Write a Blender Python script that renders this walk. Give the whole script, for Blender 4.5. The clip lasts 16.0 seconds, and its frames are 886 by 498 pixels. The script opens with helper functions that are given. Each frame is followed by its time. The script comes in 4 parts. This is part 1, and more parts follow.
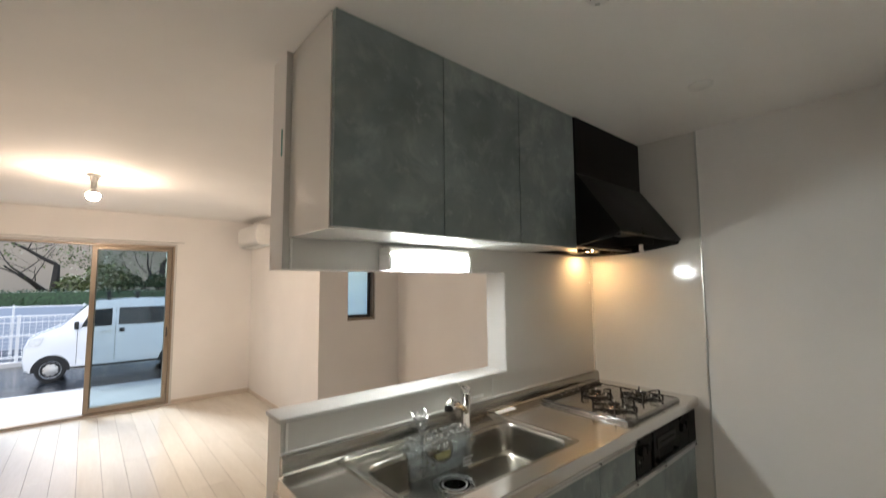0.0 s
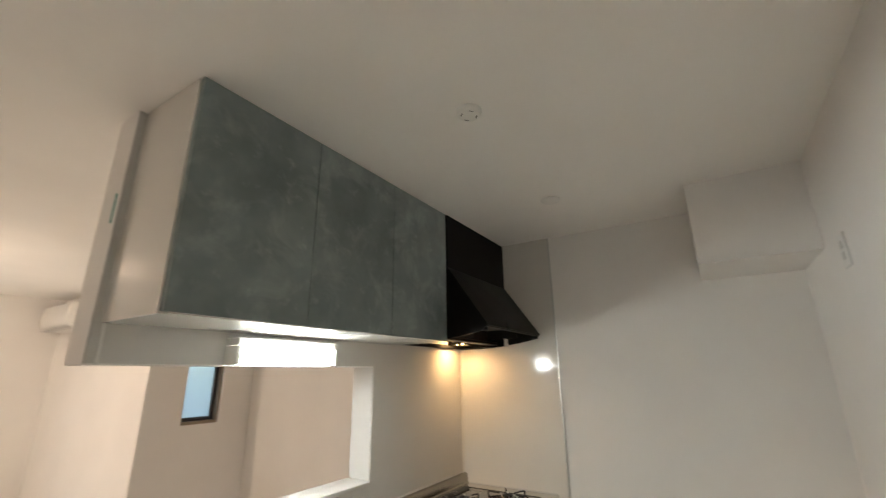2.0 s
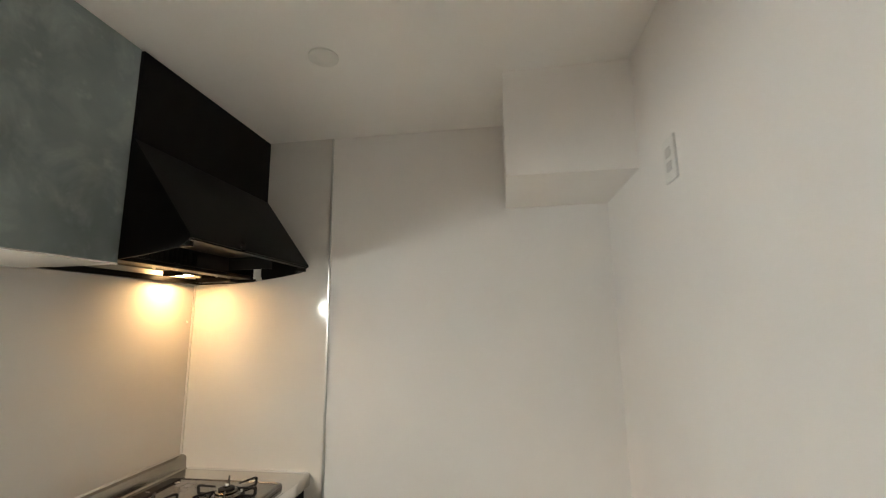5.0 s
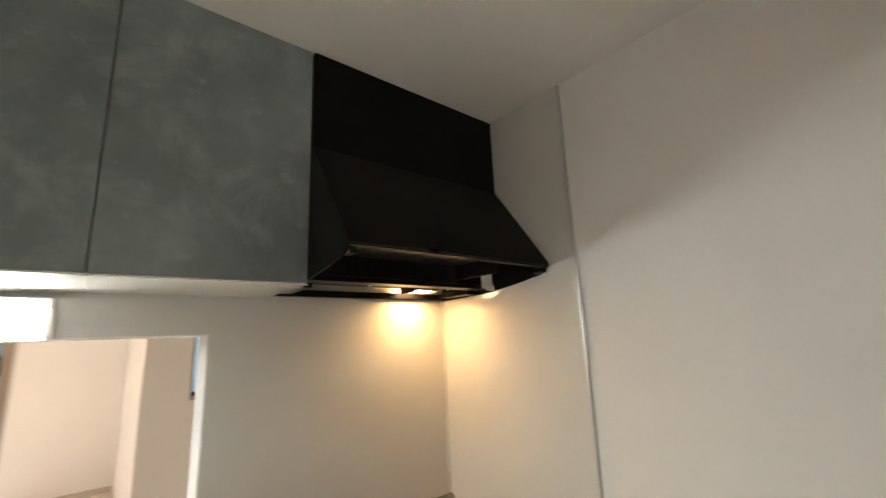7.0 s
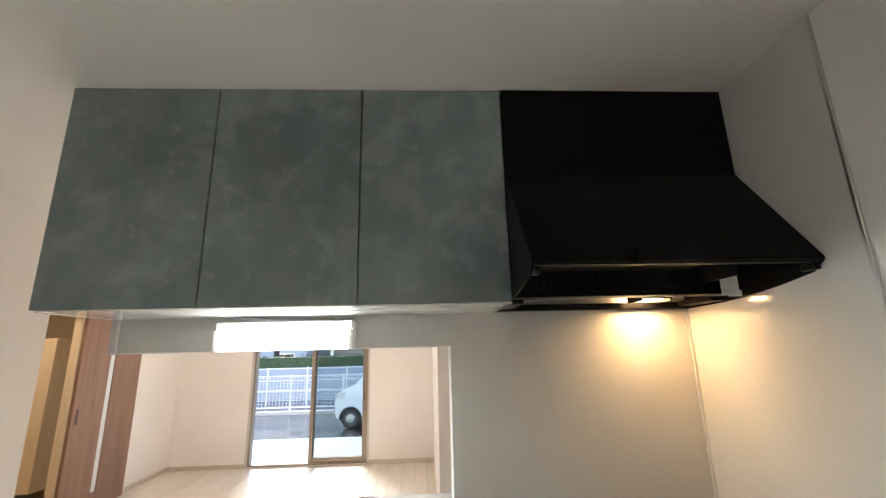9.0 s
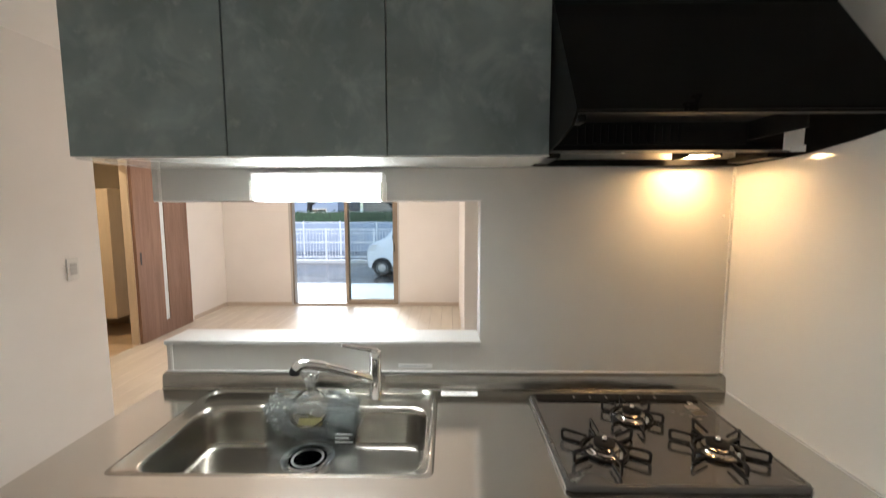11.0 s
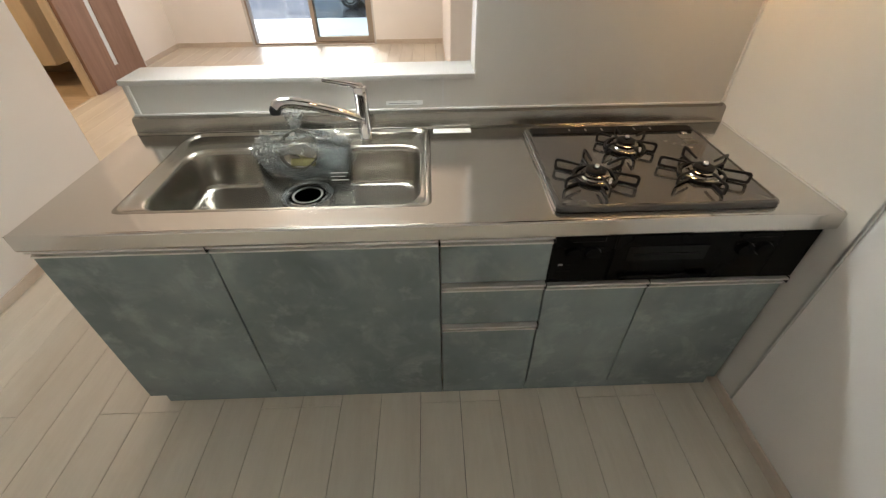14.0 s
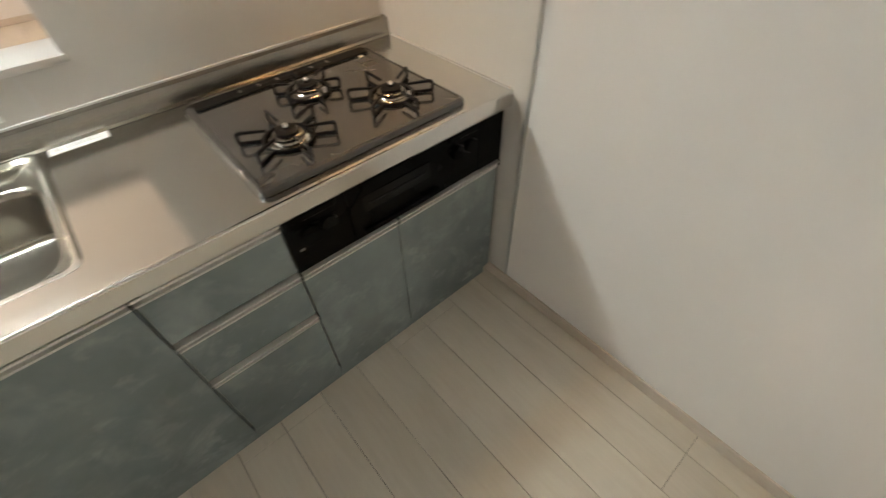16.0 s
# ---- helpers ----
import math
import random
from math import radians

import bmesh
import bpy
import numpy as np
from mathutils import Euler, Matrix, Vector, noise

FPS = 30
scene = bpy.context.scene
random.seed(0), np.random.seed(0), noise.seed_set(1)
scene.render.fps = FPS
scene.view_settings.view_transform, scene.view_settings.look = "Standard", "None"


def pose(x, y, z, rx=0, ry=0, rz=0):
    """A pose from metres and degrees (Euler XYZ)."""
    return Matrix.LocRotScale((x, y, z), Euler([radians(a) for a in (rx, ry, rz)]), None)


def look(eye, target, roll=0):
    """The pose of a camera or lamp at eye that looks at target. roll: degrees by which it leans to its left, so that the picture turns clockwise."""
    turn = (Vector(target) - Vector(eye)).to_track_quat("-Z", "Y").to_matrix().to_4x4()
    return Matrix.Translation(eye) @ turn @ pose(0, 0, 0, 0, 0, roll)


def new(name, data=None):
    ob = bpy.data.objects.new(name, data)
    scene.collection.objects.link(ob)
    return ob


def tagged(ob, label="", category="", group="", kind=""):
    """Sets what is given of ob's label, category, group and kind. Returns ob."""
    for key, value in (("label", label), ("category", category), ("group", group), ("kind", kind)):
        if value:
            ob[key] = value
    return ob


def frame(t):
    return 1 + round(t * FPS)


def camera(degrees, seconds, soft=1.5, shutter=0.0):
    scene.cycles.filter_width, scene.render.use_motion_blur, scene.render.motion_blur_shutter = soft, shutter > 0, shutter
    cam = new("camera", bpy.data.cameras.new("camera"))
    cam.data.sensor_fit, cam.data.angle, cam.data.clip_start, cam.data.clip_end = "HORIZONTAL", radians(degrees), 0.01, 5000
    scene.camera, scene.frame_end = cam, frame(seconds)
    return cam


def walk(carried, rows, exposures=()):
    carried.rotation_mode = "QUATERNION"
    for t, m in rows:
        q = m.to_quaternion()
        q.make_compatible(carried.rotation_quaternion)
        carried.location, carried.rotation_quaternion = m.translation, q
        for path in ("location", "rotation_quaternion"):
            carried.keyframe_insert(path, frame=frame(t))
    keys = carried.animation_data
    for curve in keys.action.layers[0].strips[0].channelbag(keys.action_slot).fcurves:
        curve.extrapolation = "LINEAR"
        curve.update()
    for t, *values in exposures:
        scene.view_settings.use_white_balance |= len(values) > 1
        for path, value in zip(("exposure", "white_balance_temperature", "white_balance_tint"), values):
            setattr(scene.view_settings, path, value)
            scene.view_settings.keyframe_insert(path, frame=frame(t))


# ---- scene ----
cam = camera(94.0, 16.0, soft=1.2, shutter=0.4)
PATH = [
    (0, (-2.639, -1.509, 1.502), (-1.339, 0.002, 1.667), -0.4),
    (0.5, (-2.649, -1.517, 1.521), (-1.358, -0.065, 1.994), -0.4),
    (1, (-2.648, -1.525, 1.532), (-1.327, -0.162, 2.163), -0.2),
    (1.5, (-2.627, -1.509, 1.513), (-1.18, -0.291, 2.162), -0.8),
    (2, (-2.583, -1.489, 1.52), (-0.959, -0.474, 2.097), -0.7),
    (2.5, (-2.548, -1.473, 1.521), (-0.759, -0.728, 2.012), -0.8),
    (3, (-2.522, -1.462, 1.533), (-0.611, -1.018, 1.92), -0.5),
    (3.5, (-2.449, -1.47, 1.523), (-0.487, -1.261, 1.849), -0.3),
    (3.7, (-2.37, -1.495, 1.513), (-0.402, -1.33, 1.827), -0.2),
    (5.8, (-1.492, -1.478, 1.503), (0.377, -0.859, 1.851), -1.9),
    (6, (-1.425, -1.481, 1.505), (0.391, -0.721, 1.858), -2.1),
    (6.5, (-1.28, -1.462, 1.505), (0.318, -0.318, 1.877), -2.1),
    (7, (-1.157, -1.425, 1.527), (0.095, 0.079, 1.937), -2.4),
    (7.5, (-1.093, -1.43, 1.538), (-0.264, 0.334, 1.987), -2.4),
    (8, (-1.009, -1.479, 1.542), (-0.545, 0.404, 2.03), -2.2),
    (8.2, (-0.992, -1.506, 1.552), (-0.64, 0.402, 2.038), -2.1),
    (10.3, (-1.016, -1.566, 1.548), (-1.028, 0.414, 1.83), -0.4),
    (10.5, (-1.012, -1.549, 1.548), (-1.037, 0.445, 1.698), -0.2),
    (11, (-1.016, -1.524, 1.534), (-1.046, 0.466, 1.332), -0.1),
    (11.5, (-1.015, -1.505, 1.52), (-1.046, 0.421, 0.983), -0.3),
    (12, (-1.014, -1.494, 1.5), (-1.043, 0.332, 0.686), -0.6),
    (12.5, (-1.022, -1.489, 1.489), (-1.056, 0.229, 0.466), -0.9),
    (13, (-1.03, -1.483, 1.479), (-1.064, 0.155, 0.332), -1.0),
    (13.5, (-1.038, -1.473, 1.471), (-1.06, 0.103, 0.24), -1.0),
    (14, (-1.05, -1.468, 1.469), (-1.014, 0.07, 0.191), -0.8),
    (14.5, (-1.055, -1.452, 1.465), (-0.895, 0.043, 0.146), -0.7),
    (15, (-1.038, -1.433, 1.445), (-0.665, -0.016, 0.084), -0.6),
    (15.5, (-0.983, -1.406, 1.425), (-0.358, -0.134, 0.014), -1.4),
    (16, (-0.881, -1.351, 1.415), (-0.009, -0.316, -0.057), -1.9),
]
walk(cam, [(t, look(eye, target, roll)) for t, eye, target, roll in PATH],
     exposures=[(0, 1.28, 6480, 10), (1.5, 1.43, 6780, 10), (2.5, 1.54, 6600, 10), (3.3, 1.62, 6380, 10), (6, 1.84, 7000, 10), (6.6, 1.84, 7050, 10), (7.4, 1.76, 6450, 10), (8, 1.75, 6330, 10), (10.5, 1.68, 6220, 10), (12.5, 1.57, 6360, 10), (14, 1.72, 6500, 10), (16, 1.80, 6700, 10)])

# ---- world and sun: overcast daylight ----
world = bpy.data.worlds.new("sky")
scene.world = world
world.use_nodes = True
wn = world.node_tree
sky = wn.nodes.new("ShaderNodeTexSky")
sky.sky_type = "NISHITA"
sky.sun_disc = False
sky.sun_elevation = radians(38)
sky.sun_rotation = radians(200)
sky.air_density, sky.dust_density, sky.ozone_density = 1.0, 1.0, 1.5
back = wn.nodes["Background"]
back.inputs["Strength"].default_value = 0.125
wn.links.new(sky.outputs[0], back.inputs[0])
sun = new("sun", bpy.data.lights.new("sun", "SUN"))
sun.data.energy, sun.data.angle, sun.data.color = 2.5, radians(20), (0.96, 0.98, 1.0)
sun.matrix_world = look((0, 0, 20), (7, -19, 4))

TUBE_POWER = 29.5
HOOD_LAMP_POWER = 39.0
BULB_POWER = 290.0

# ---- materials ----


def nodes_of(name):
    m = bpy.data.materials.new(name)
    m.use_nodes = True
    t = m.node_tree
    return m, t, t.nodes["Principled BSDF"]


def plain(name, color, rough=0.5, metal=0.0, vary=0.06, scale=6.0, fine=120.0, bump=0.05, stretch=(1, 1, 1), coat=0.0, rough_vary=0.08, by_object=0.0):
    """A surface with colour variation at two scales, fine relief and uneven gloss."""
    m, t, b = nodes_of(name)
    n, l = t.nodes.new, t.links.new
    tc = n("ShaderNodeTexCoord")
    mp = n("ShaderNodeMapping")
    mp.inputs["Scale"].default_value = stretch
    l(tc.outputs["Object"], mp.inputs[0])
    big, small = n("ShaderNodeTexNoise"), n("ShaderNodeTexNoise")
    big.inputs["Scale"].default_value, small.inputs["Scale"].default_value = scale, fine
    big.inputs["Detail"].default_value, small.inputs["Detail"].default_value = 4, 2
    l(mp.outputs[0], big.inputs[0])
    l(mp.outputs[0], small.inputs[0])
    ramp = n("ShaderNodeValToRGB")
    lo = tuple(c * (1 - vary) for c in color)
    hi = tuple(min(1, c * (1 + vary)) for c in color)
    ramp.color_ramp.elements[0].position, ramp.color_ramp.elements[1].position = 0.3, 0.7
    ramp.color_ramp.elements[0].color, ramp.color_ramp.elements[1].color = (*lo, 1), (*hi, 1)
    l(big.outputs[0], ramp.inputs[0])
    out = ramp.outputs[0]
    if by_object:
        info, hsv, rng = n("ShaderNodeObjectInfo"), n("ShaderNodeHueSaturation"), n("ShaderNodeMapRange")
        rng.inputs["To Min"].default_value, rng.inputs["To Max"].default_value = 1 - by_object, 1 + by_object
        l(info.outputs["Random"], rng.inputs[0])
        l(rng.outputs[0], hsv.inputs["Value"])
        l(out, hsv.inputs["Color"])
        out = hsv.outputs[0]
    l(out, b.inputs["Base Color"])
    rr = n("ShaderNodeMapRange")
    rr.inputs["To Min"].default_value, rr.inputs["To Max"].default_value = max(0.02, rough - rough_vary), min(1, rough + rough_vary)
    l(big.outputs[0], rr.inputs[0])
    l(rr.outputs[0], b.inputs["Roughness"])
    b.inputs["Metallic"].default_value = metal
    b.inputs["Coat Weight"].default_value = coat
    b.inputs["Coat Roughness"].default_value = 0.08
    if bump:
        bp = n("ShaderNodeBump")
        bp.inputs["Strength"].default_value, bp.inputs["Distance"].default_value = bump, 0.002
        l(small.outputs[0], bp.inputs["Height"])
        l(bp.outputs[0], b.inputs["Normal"])
    return m


def stone_look(name):
    """Printed slate-grey concrete pattern of the cabinet fronts."""
    m, t, b = nodes_of(name)
    n, l = t.nodes.new, t.links.new
    geo = n("ShaderNodeNewGeometry")
    big, mid, spots = n("ShaderNodeTexNoise"), n("ShaderNodeTexNoise"), n("ShaderNodeTexNoise")
    for x, sc, d in ((big, 2.6, 4), (mid, 6.5, 4), (spots, 14.0, 3)):
        x.inputs["Scale"].default_value, x.inputs["Detail"].default_value, x.inputs["Roughness"].default_value = sc, d, 0.62
        l(geo.outputs["Position"], x.inputs[0])
    mid.inputs["Distortion"].default_value = 0.5
    ramp = n("ShaderNodeValToRGB")
    e = ramp.color_ramp.elements
    e[0].position, e[0].color = 0.32, (0.159, 0.193, 0.192, 1)
    e[1].position, e[1].color = 0.68, (0.272, 0.320, 0.315, 1)
    l(big.outputs[0], ramp.inputs[0])
    ramp2 = n("ShaderNodeValToRGB")
    e = ramp2.color_ramp.elements
    e[0].position, e[0].color = 0.5, (0, 0, 0, 1)
    e[1].position, e[1].color = 0.76, (0.55, 0.55, 0.55, 1)
    l(mid.outputs[0], ramp2.inputs[0])
    mix = n("ShaderNodeMix")
    mix.data_type = "RGBA"
    mix.inputs["B"].default_value = (0.42, 0.475, 0.468, 1)
    l(ramp2.outputs[0], mix.inputs["Factor"])
    l(ramp.outputs[0], mix.inputs["A"])
    ramp3 = n("ShaderNodeValToRGB")
    e = ramp3.color_ramp.elements
    e[0].position, e[0].color = 0.60, (0, 0, 0, 1)
    e[1].position, e[1].color = 0.80, (0.4, 0.4, 0.4, 1)
    l(spots.outputs[0], ramp3.inputs[0])
    mix2 = n("ShaderNodeMix")
    mix2.data_type = "RGBA"
    mix2.inputs["B"].default_value = (0.53, 0.57, 0.57, 1)
    l(ramp3.outputs[0], mix2.inputs["Factor"])
    l(mix.outputs["Result"], mix2.inputs["A"])
    l(mix2.outputs["Result"], b.inputs["Base Color"])
    b.inputs["Roughness"].default_value = 0.42
    return m


def wood(name, dark, light, rough=0.45, grain=(1, 14, 14), scale=2.0, by_object=0.08, bump=0.04, world_space=False):
    m, t, b = nodes_of(name)
    n, l = t.nodes.new, t.links.new
    tc, mp = n("ShaderNodeTexCoord"), n("ShaderNodeMapping")
    geo = n("ShaderNodeNewGeometry")
    mp.inputs["Scale"].default_value = grain
    info, add = n("ShaderNodeObjectInfo"), n("ShaderNodeVectorMath")
    l(geo.outputs["Position"] if world_space else tc.outputs["Object"], add.inputs[0])
    sc = n("ShaderNodeVectorMath")
    sc.operation = "SCALE"
    sc.inputs[0].default_value = (7.0, 13.0, 5.0)
    l(info.outputs["Random"], sc.inputs["Scale"])
    l(sc.outputs[0], add.inputs[1])
    l(add.outputs[0], mp.inputs[0])
    g, f = n("ShaderNodeTexNoise"), n("ShaderNodeTexNoise")
    g.inputs["Scale"].default_value, g.inputs["Detail"].default_value, g.inputs["Distortion"].default_value = scale, 6, 0.6
    f.inputs["Scale"].default_value, f.inputs["Detail"].default_value = scale * 9, 3
    l(mp.outputs[0], g.inputs[0])
    l(mp.outputs[0], f.inputs[0])
    mx = n("ShaderNodeMix")
    mx.inputs["Factor"].default_value = 0.3
    l(g.outputs[0], mx.inputs["A"])
    l(f.outputs[0], mx.inputs["B"])
    ramp = n("ShaderNodeValToRGB")
    e = ramp.color_ramp.elements
    e[0].position, e[0].color, e[1].position, e[1].color = 0.32, (*dark, 1), 0.68, (*light, 1)
    l(mx.outputs["Result"], ramp.inputs[0])
    hsv, rng = n("ShaderNodeHueSaturation"), n("ShaderNodeMapRange")
    rng.inputs["To Min"].default_value, rng.inputs["To Max"].default_value = 1 - by_object, 1 + by_object
    l(info.outputs["Random"], rng.inputs[0])
    l(rng.outputs[0], hsv.inputs["Value"])
    l(ramp.outputs[0], hsv.inputs["Color"])
    l(hsv.outputs[0], b.inputs["Base Color"])
    b.inputs["Roughness"].default_value = rough
    bp = n("ShaderNodeBump")
    bp.inputs["Strength"].default_value, bp.inputs["Distance"].default_value = bump, 0.002
    l(f.outputs[0], bp.inputs["Height"])
    l(bp.outputs[0], b.inputs["Normal"])
    return m


def glass(name, tint=(0.95, 0.97, 0.97), clear=0.9, rough=0.02, milky=0.0, ior=1.9):
    """Thin pane: mostly clear, with a mirror gloss that grows at a slant."""
    m, t, b = nodes_of(name)
    n, l = t.nodes.new, t.links.new
    tr, gl, mix, fr = n("ShaderNodeBsdfTransparent"), n("ShaderNodeBsdfGlossy"), n("ShaderNodeMixShader"), n("ShaderNodeFresnel")
    tr.inputs[0].default_value = (*(c * clear for c in tint), 1)
    gl.inputs["Roughness"].default_value = rough
    fr.inputs["IOR"].default_value = 1.45
    l(fr.outputs[0], mix.inputs[0])
    l(tr.outputs[0], mix.inputs[1])
    l(gl.outputs[0], mix.inputs[2])
    out = mix
    if milky:
        fr.inputs["IOR"].default_value = ior
        di, out = n("ShaderNodeBsdfTranslucent"), n("ShaderNodeMixShader")
        di.inputs[0].default_value = (0.84, 0.95, 0.94, 1)
        out.inputs[0].default_value = milky
        l(mix.outputs[0], out.inputs[1])
        l(di.outputs[0], out.inputs[2])
    l(out.outputs[0], t.nodes["Material Output"].inputs[0])
    return m


def glow(name, color, strength):
    m, t, b = nodes_of(name)
    b.inputs["Base Color"].default_value = (0.9, 0.9, 0.9, 1)
    b.inputs["Emission Color"].default_value = (*color, 1)
    b.inputs["Emission Strength"].default_value = strength
    return m


M = {}
M["paper"] = plain("wallpaper", (0.875, 0.85, 0.825), 0.85, vary=0.02, scale=2.5, fine=260, bump=0.22)
M["ceil"] = plain("ceiling_paper", (0.915, 0.895, 0.865), 0.9, vary=0.02, scale=2.0, fine=240, bump=0.3)
M["panel"] = plain("kitchen_panel", (0.62, 0.60, 0.565), 0.22, vary=0.02, scale=3, fine=90, bump=0.01, rough_vary=0.04)
M["gloss"] = plain("gloss_panel", (0.74, 0.72, 0.68), 0.10, vary=0.02, scale=3, fine=60, bump=0.015, rough_vary=0.03)
M["white"] = plain("white_board", (0.59, 0.578, 0.56), 0.4, vary=0.02, scale=4, bump=0.02)
M["cab_white"] = plain("cabinet_white", (0.78, 0.76, 0.72), 0.25, vary=0.02, scale=4, bump=0.01)
M["plastic"] = plain("white_plastic", (0.80, 0.79, 0.76), 0.35, vary=0.03, scale=20, bump=0.02)
M["front"] = stone_look("slate_front")
M["steel"] = plain("brushed_steel", (0.69, 0.675, 0.645), 0.15, 1.0, vary=0.015, scale=3, fine=300, bump=0.02, stretch=(0.08, 2.5, 2.5), rough_vary=0.025)
# darker copy of the worktop steel: dimmer reflections are put into the colour
M["dimsteel"] = plain("dim_steel", (0.34, 0.32, 0.285), 0.25, 1.0, vary=0.06, scale=4, fine=150, bump=0.03, rough_vary=0.05)
M["chrome"] = plain("chrome", (0.78, 0.78, 0.78), 0.06, 1.0, vary=0.02, bump=0, rough_vary=0.02)
M["alu"] = plain("aluminium", (0.62, 0.62, 0.60), 0.33, 1.0, vary=0.05, scale=20, fine=90, bump=0.02, stretch=(0.5, 10, 10))
M["grip"] = plain("grip_rail", (0.74, 0.73, 0.70), 0.38, 0.35, vary=0.03, scale=20, fine=90, bump=0.02, stretch=(0.5, 10, 10))
M["enamel"] = plain("black_enamel", (0.062, 0.057, 0.053), 0.14, vary=0.12, scale=12, fine=400, bump=0.02, coat=1.0)
M["black"] = plain("black_paint", (0.0072, 0.0068, 0.0064), 0.30, vary=0.2, scale=6, fine=300, bump=0.02)
M["blackdark"] = plain("black_inner", (0.012, 0.0112, 0.0104), 0.5, vary=0.2, scale=6, bump=0.02)
M["panelblack"] = plain("control_panel_black", (0.0035, 0.0035, 0.0035), 0.28, vary=0.2, scale=6, fine=300, bump=0.01)
M["darkglass"] = plain("dark_glass", (0.006, 0.006, 0.006), 0.12, vary=0.1, bump=0)
M["iron"] = plain("cast_iron", (0.012, 0.011, 0.011), 0.4, vary=0.2, scale=30, fine=300, bump=0.1)
M["burnerdark"] = plain("burner_bright_metal", (0.30, 0.285, 0.265), 0.22, 1.0, vary=0.25, scale=30, bump=0.04)
M["burner"] = plain("burner_metal", (0.33, 0.31, 0.29), 0.3, 1.0, vary=0.15, scale=30, bump=0.04)
M["darkgap"] = plain("dark_gap", (0.02, 0.02, 0.02), 0.8, bump=0)
for k, spec in (("black", 0.10), ("blackdark", 0.10), ("iron", 0.14), ("darkglass", 0.16), ("panelblack", 0.07), ("front", 0.3)):
    M[k].node_tree.nodes["Principled BSDF"].inputs["Specular IOR Level"].default_value = spec
M["floor"] = wood("pale_oak", (0.685, 0.63, 0.53), (0.785, 0.733, 0.635), 0.24, grain=(6, 0.8, 6), scale=1.5, by_object=0.04, bump=0.03)
for k, coat, rough in (("floor", 0.5, 0.22), ("gloss", 0.4, 0.08)):
    M[k].node_tree.nodes["Principled BSDF"].inputs["Coat Weight"].default_value = coat
    M[k].node_tree.nodes["Principled BSDF"].inputs["Coat Roughness"].default_value = rough
M["base"] = wood("pale_baseboard", (0.60, 0.52, 0.44), (0.70, 0.62, 0.54), 0.5, grain=(2, 2, 12))
M["door"] = wood("walnut_door", (0.20, 0.112, 0.074), (0.315, 0.19, 0.132), 0.45, grain=(14, 14, 1.0), scale=1.6)
M["hallwood"] = wood("hall_oak", (0.46, 0.33, 0.20), (0.60, 0.45, 0.29), 0.45, grain=(1.5, 9, 9))
M["cabcream"] = wood("cream_board", (0.55, 0.45, 0.32), (0.62, 0.51, 0.37), 0.5, grain=(10, 10, 1))
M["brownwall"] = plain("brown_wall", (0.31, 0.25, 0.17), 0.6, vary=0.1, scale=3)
M["frame"] = plain("bronze_frame", (0.33, 0.27, 0.21), 0.38, 0.6, vary=0.06, scale=10, bump=0.02)
M["darkframe"] = plain("dark_frame", (0.06, 0.06, 0.06), 0.4, 0.4, vary=0.1, bump=0.02)
M["pane"] = glass("pane", clear=0.92)
M["screenpane"] = glass("screen_pane", tint=(0.80, 0.88, 0.90), clear=0.86)
M["frost"] = plain("frosted_glass", (0.70, 0.76, 0.80), 0.3, vary=0.03, bump=0.05)
M["milk"] = glass("milk_glass", tint=(0.85, 0.95, 1.0), clear=0.95, rough=0.2, milky=0.6)
M["film"] = glass("film", tint=(0.97, 0.98, 1.0), clear=0.985, rough=0.05, milky=0.14, ior=1.6)
M["tube"] = glow("tube_diffuser", (0.92, 0.985, 0.97), TUBE_POWER)
M["hoodlamp"] = glow("hood_lamp_lens", (1.0, 0.60, 0.26), HOOD_LAMP_POWER)
M["bulb"] = glow("bulb_glass", (1.0, 0.775, 0.60), BULB_POWER)
# lens of the downlight added out of view in the hall
M["hall_fill_lens"] = glow("hall_fill_lens", (1.0, 0.76, 0.48), 260.0)
M["rubber"] = plain("rubber", (0.011, 0.011, 0.011), 0.6, vary=0.2, scale=30, bump=0.05)
M["concrete"] = plain("concrete", (0.55, 0.54, 0.52), 0.55, vary=0.10, scale=1.5, fine=60, bump=0.2)
M["asphalt"] = plain("wet_asphalt", (0.045, 0.047, 0.05), 0.18, vary=0.25, scale=0.8, fine=70, bump=0.25, rough_vary=0.14)
M["carpaint"] = plain("white_car_paint", (0.78, 0.79, 0.80), 0.25, vary=0.015, scale=2, bump=0, coat=0.8)
M["carglass"] = plain("car_glass", (0.02, 0.025, 0.03), 0.06, vary=0.1, bump=0, coat=0.5)
M["wheel"] = plain("wheel_steel", (0.55, 0.55, 0.55), 0.35, 0.8, vary=0.08, bump=0.02)
M["fence"] = plain("white_fence", (0.78, 0.79, 0.80), 0.45, vary=0.04, bump=0.02)
M["leaf"] = plain("hedge_leaf", (0.035, 0.075, 0.03), 0.6, vary=0.4, scale=9, fine=60, bump=0.2)
M["leaflight"] = plain("light_leaf", (0.12, 0.15, 0.05), 0.6, vary=0.35, scale=9, fine=60, bump=0.2)
M["bark"] = plain("bark", (0.032, 0.027, 0.023), 0.85, vary=0.3, scale=8, fine=40, bump=0.5)
M["facade"] = plain("facade", (0.42, 0.36, 0.29), 0.8, vary=0.06, scale=0.5, fine=30, bump=0.1)
M["facade2"] = plain("facade_blue", (0.36, 0.42, 0.52), 0.7, vary=0.06, scale=0.5, fine=30, bump=0.1)
M["roof"] = plain("roof_tile", (0.12, 0.12, 0.13), 0.7, vary=0.15, scale=2, fine=30, bump=0.2)
M["paperlabel"] = plain("label_paper", (0.85, 0.85, 0.84), 0.6, vary=0.01, bump=0)
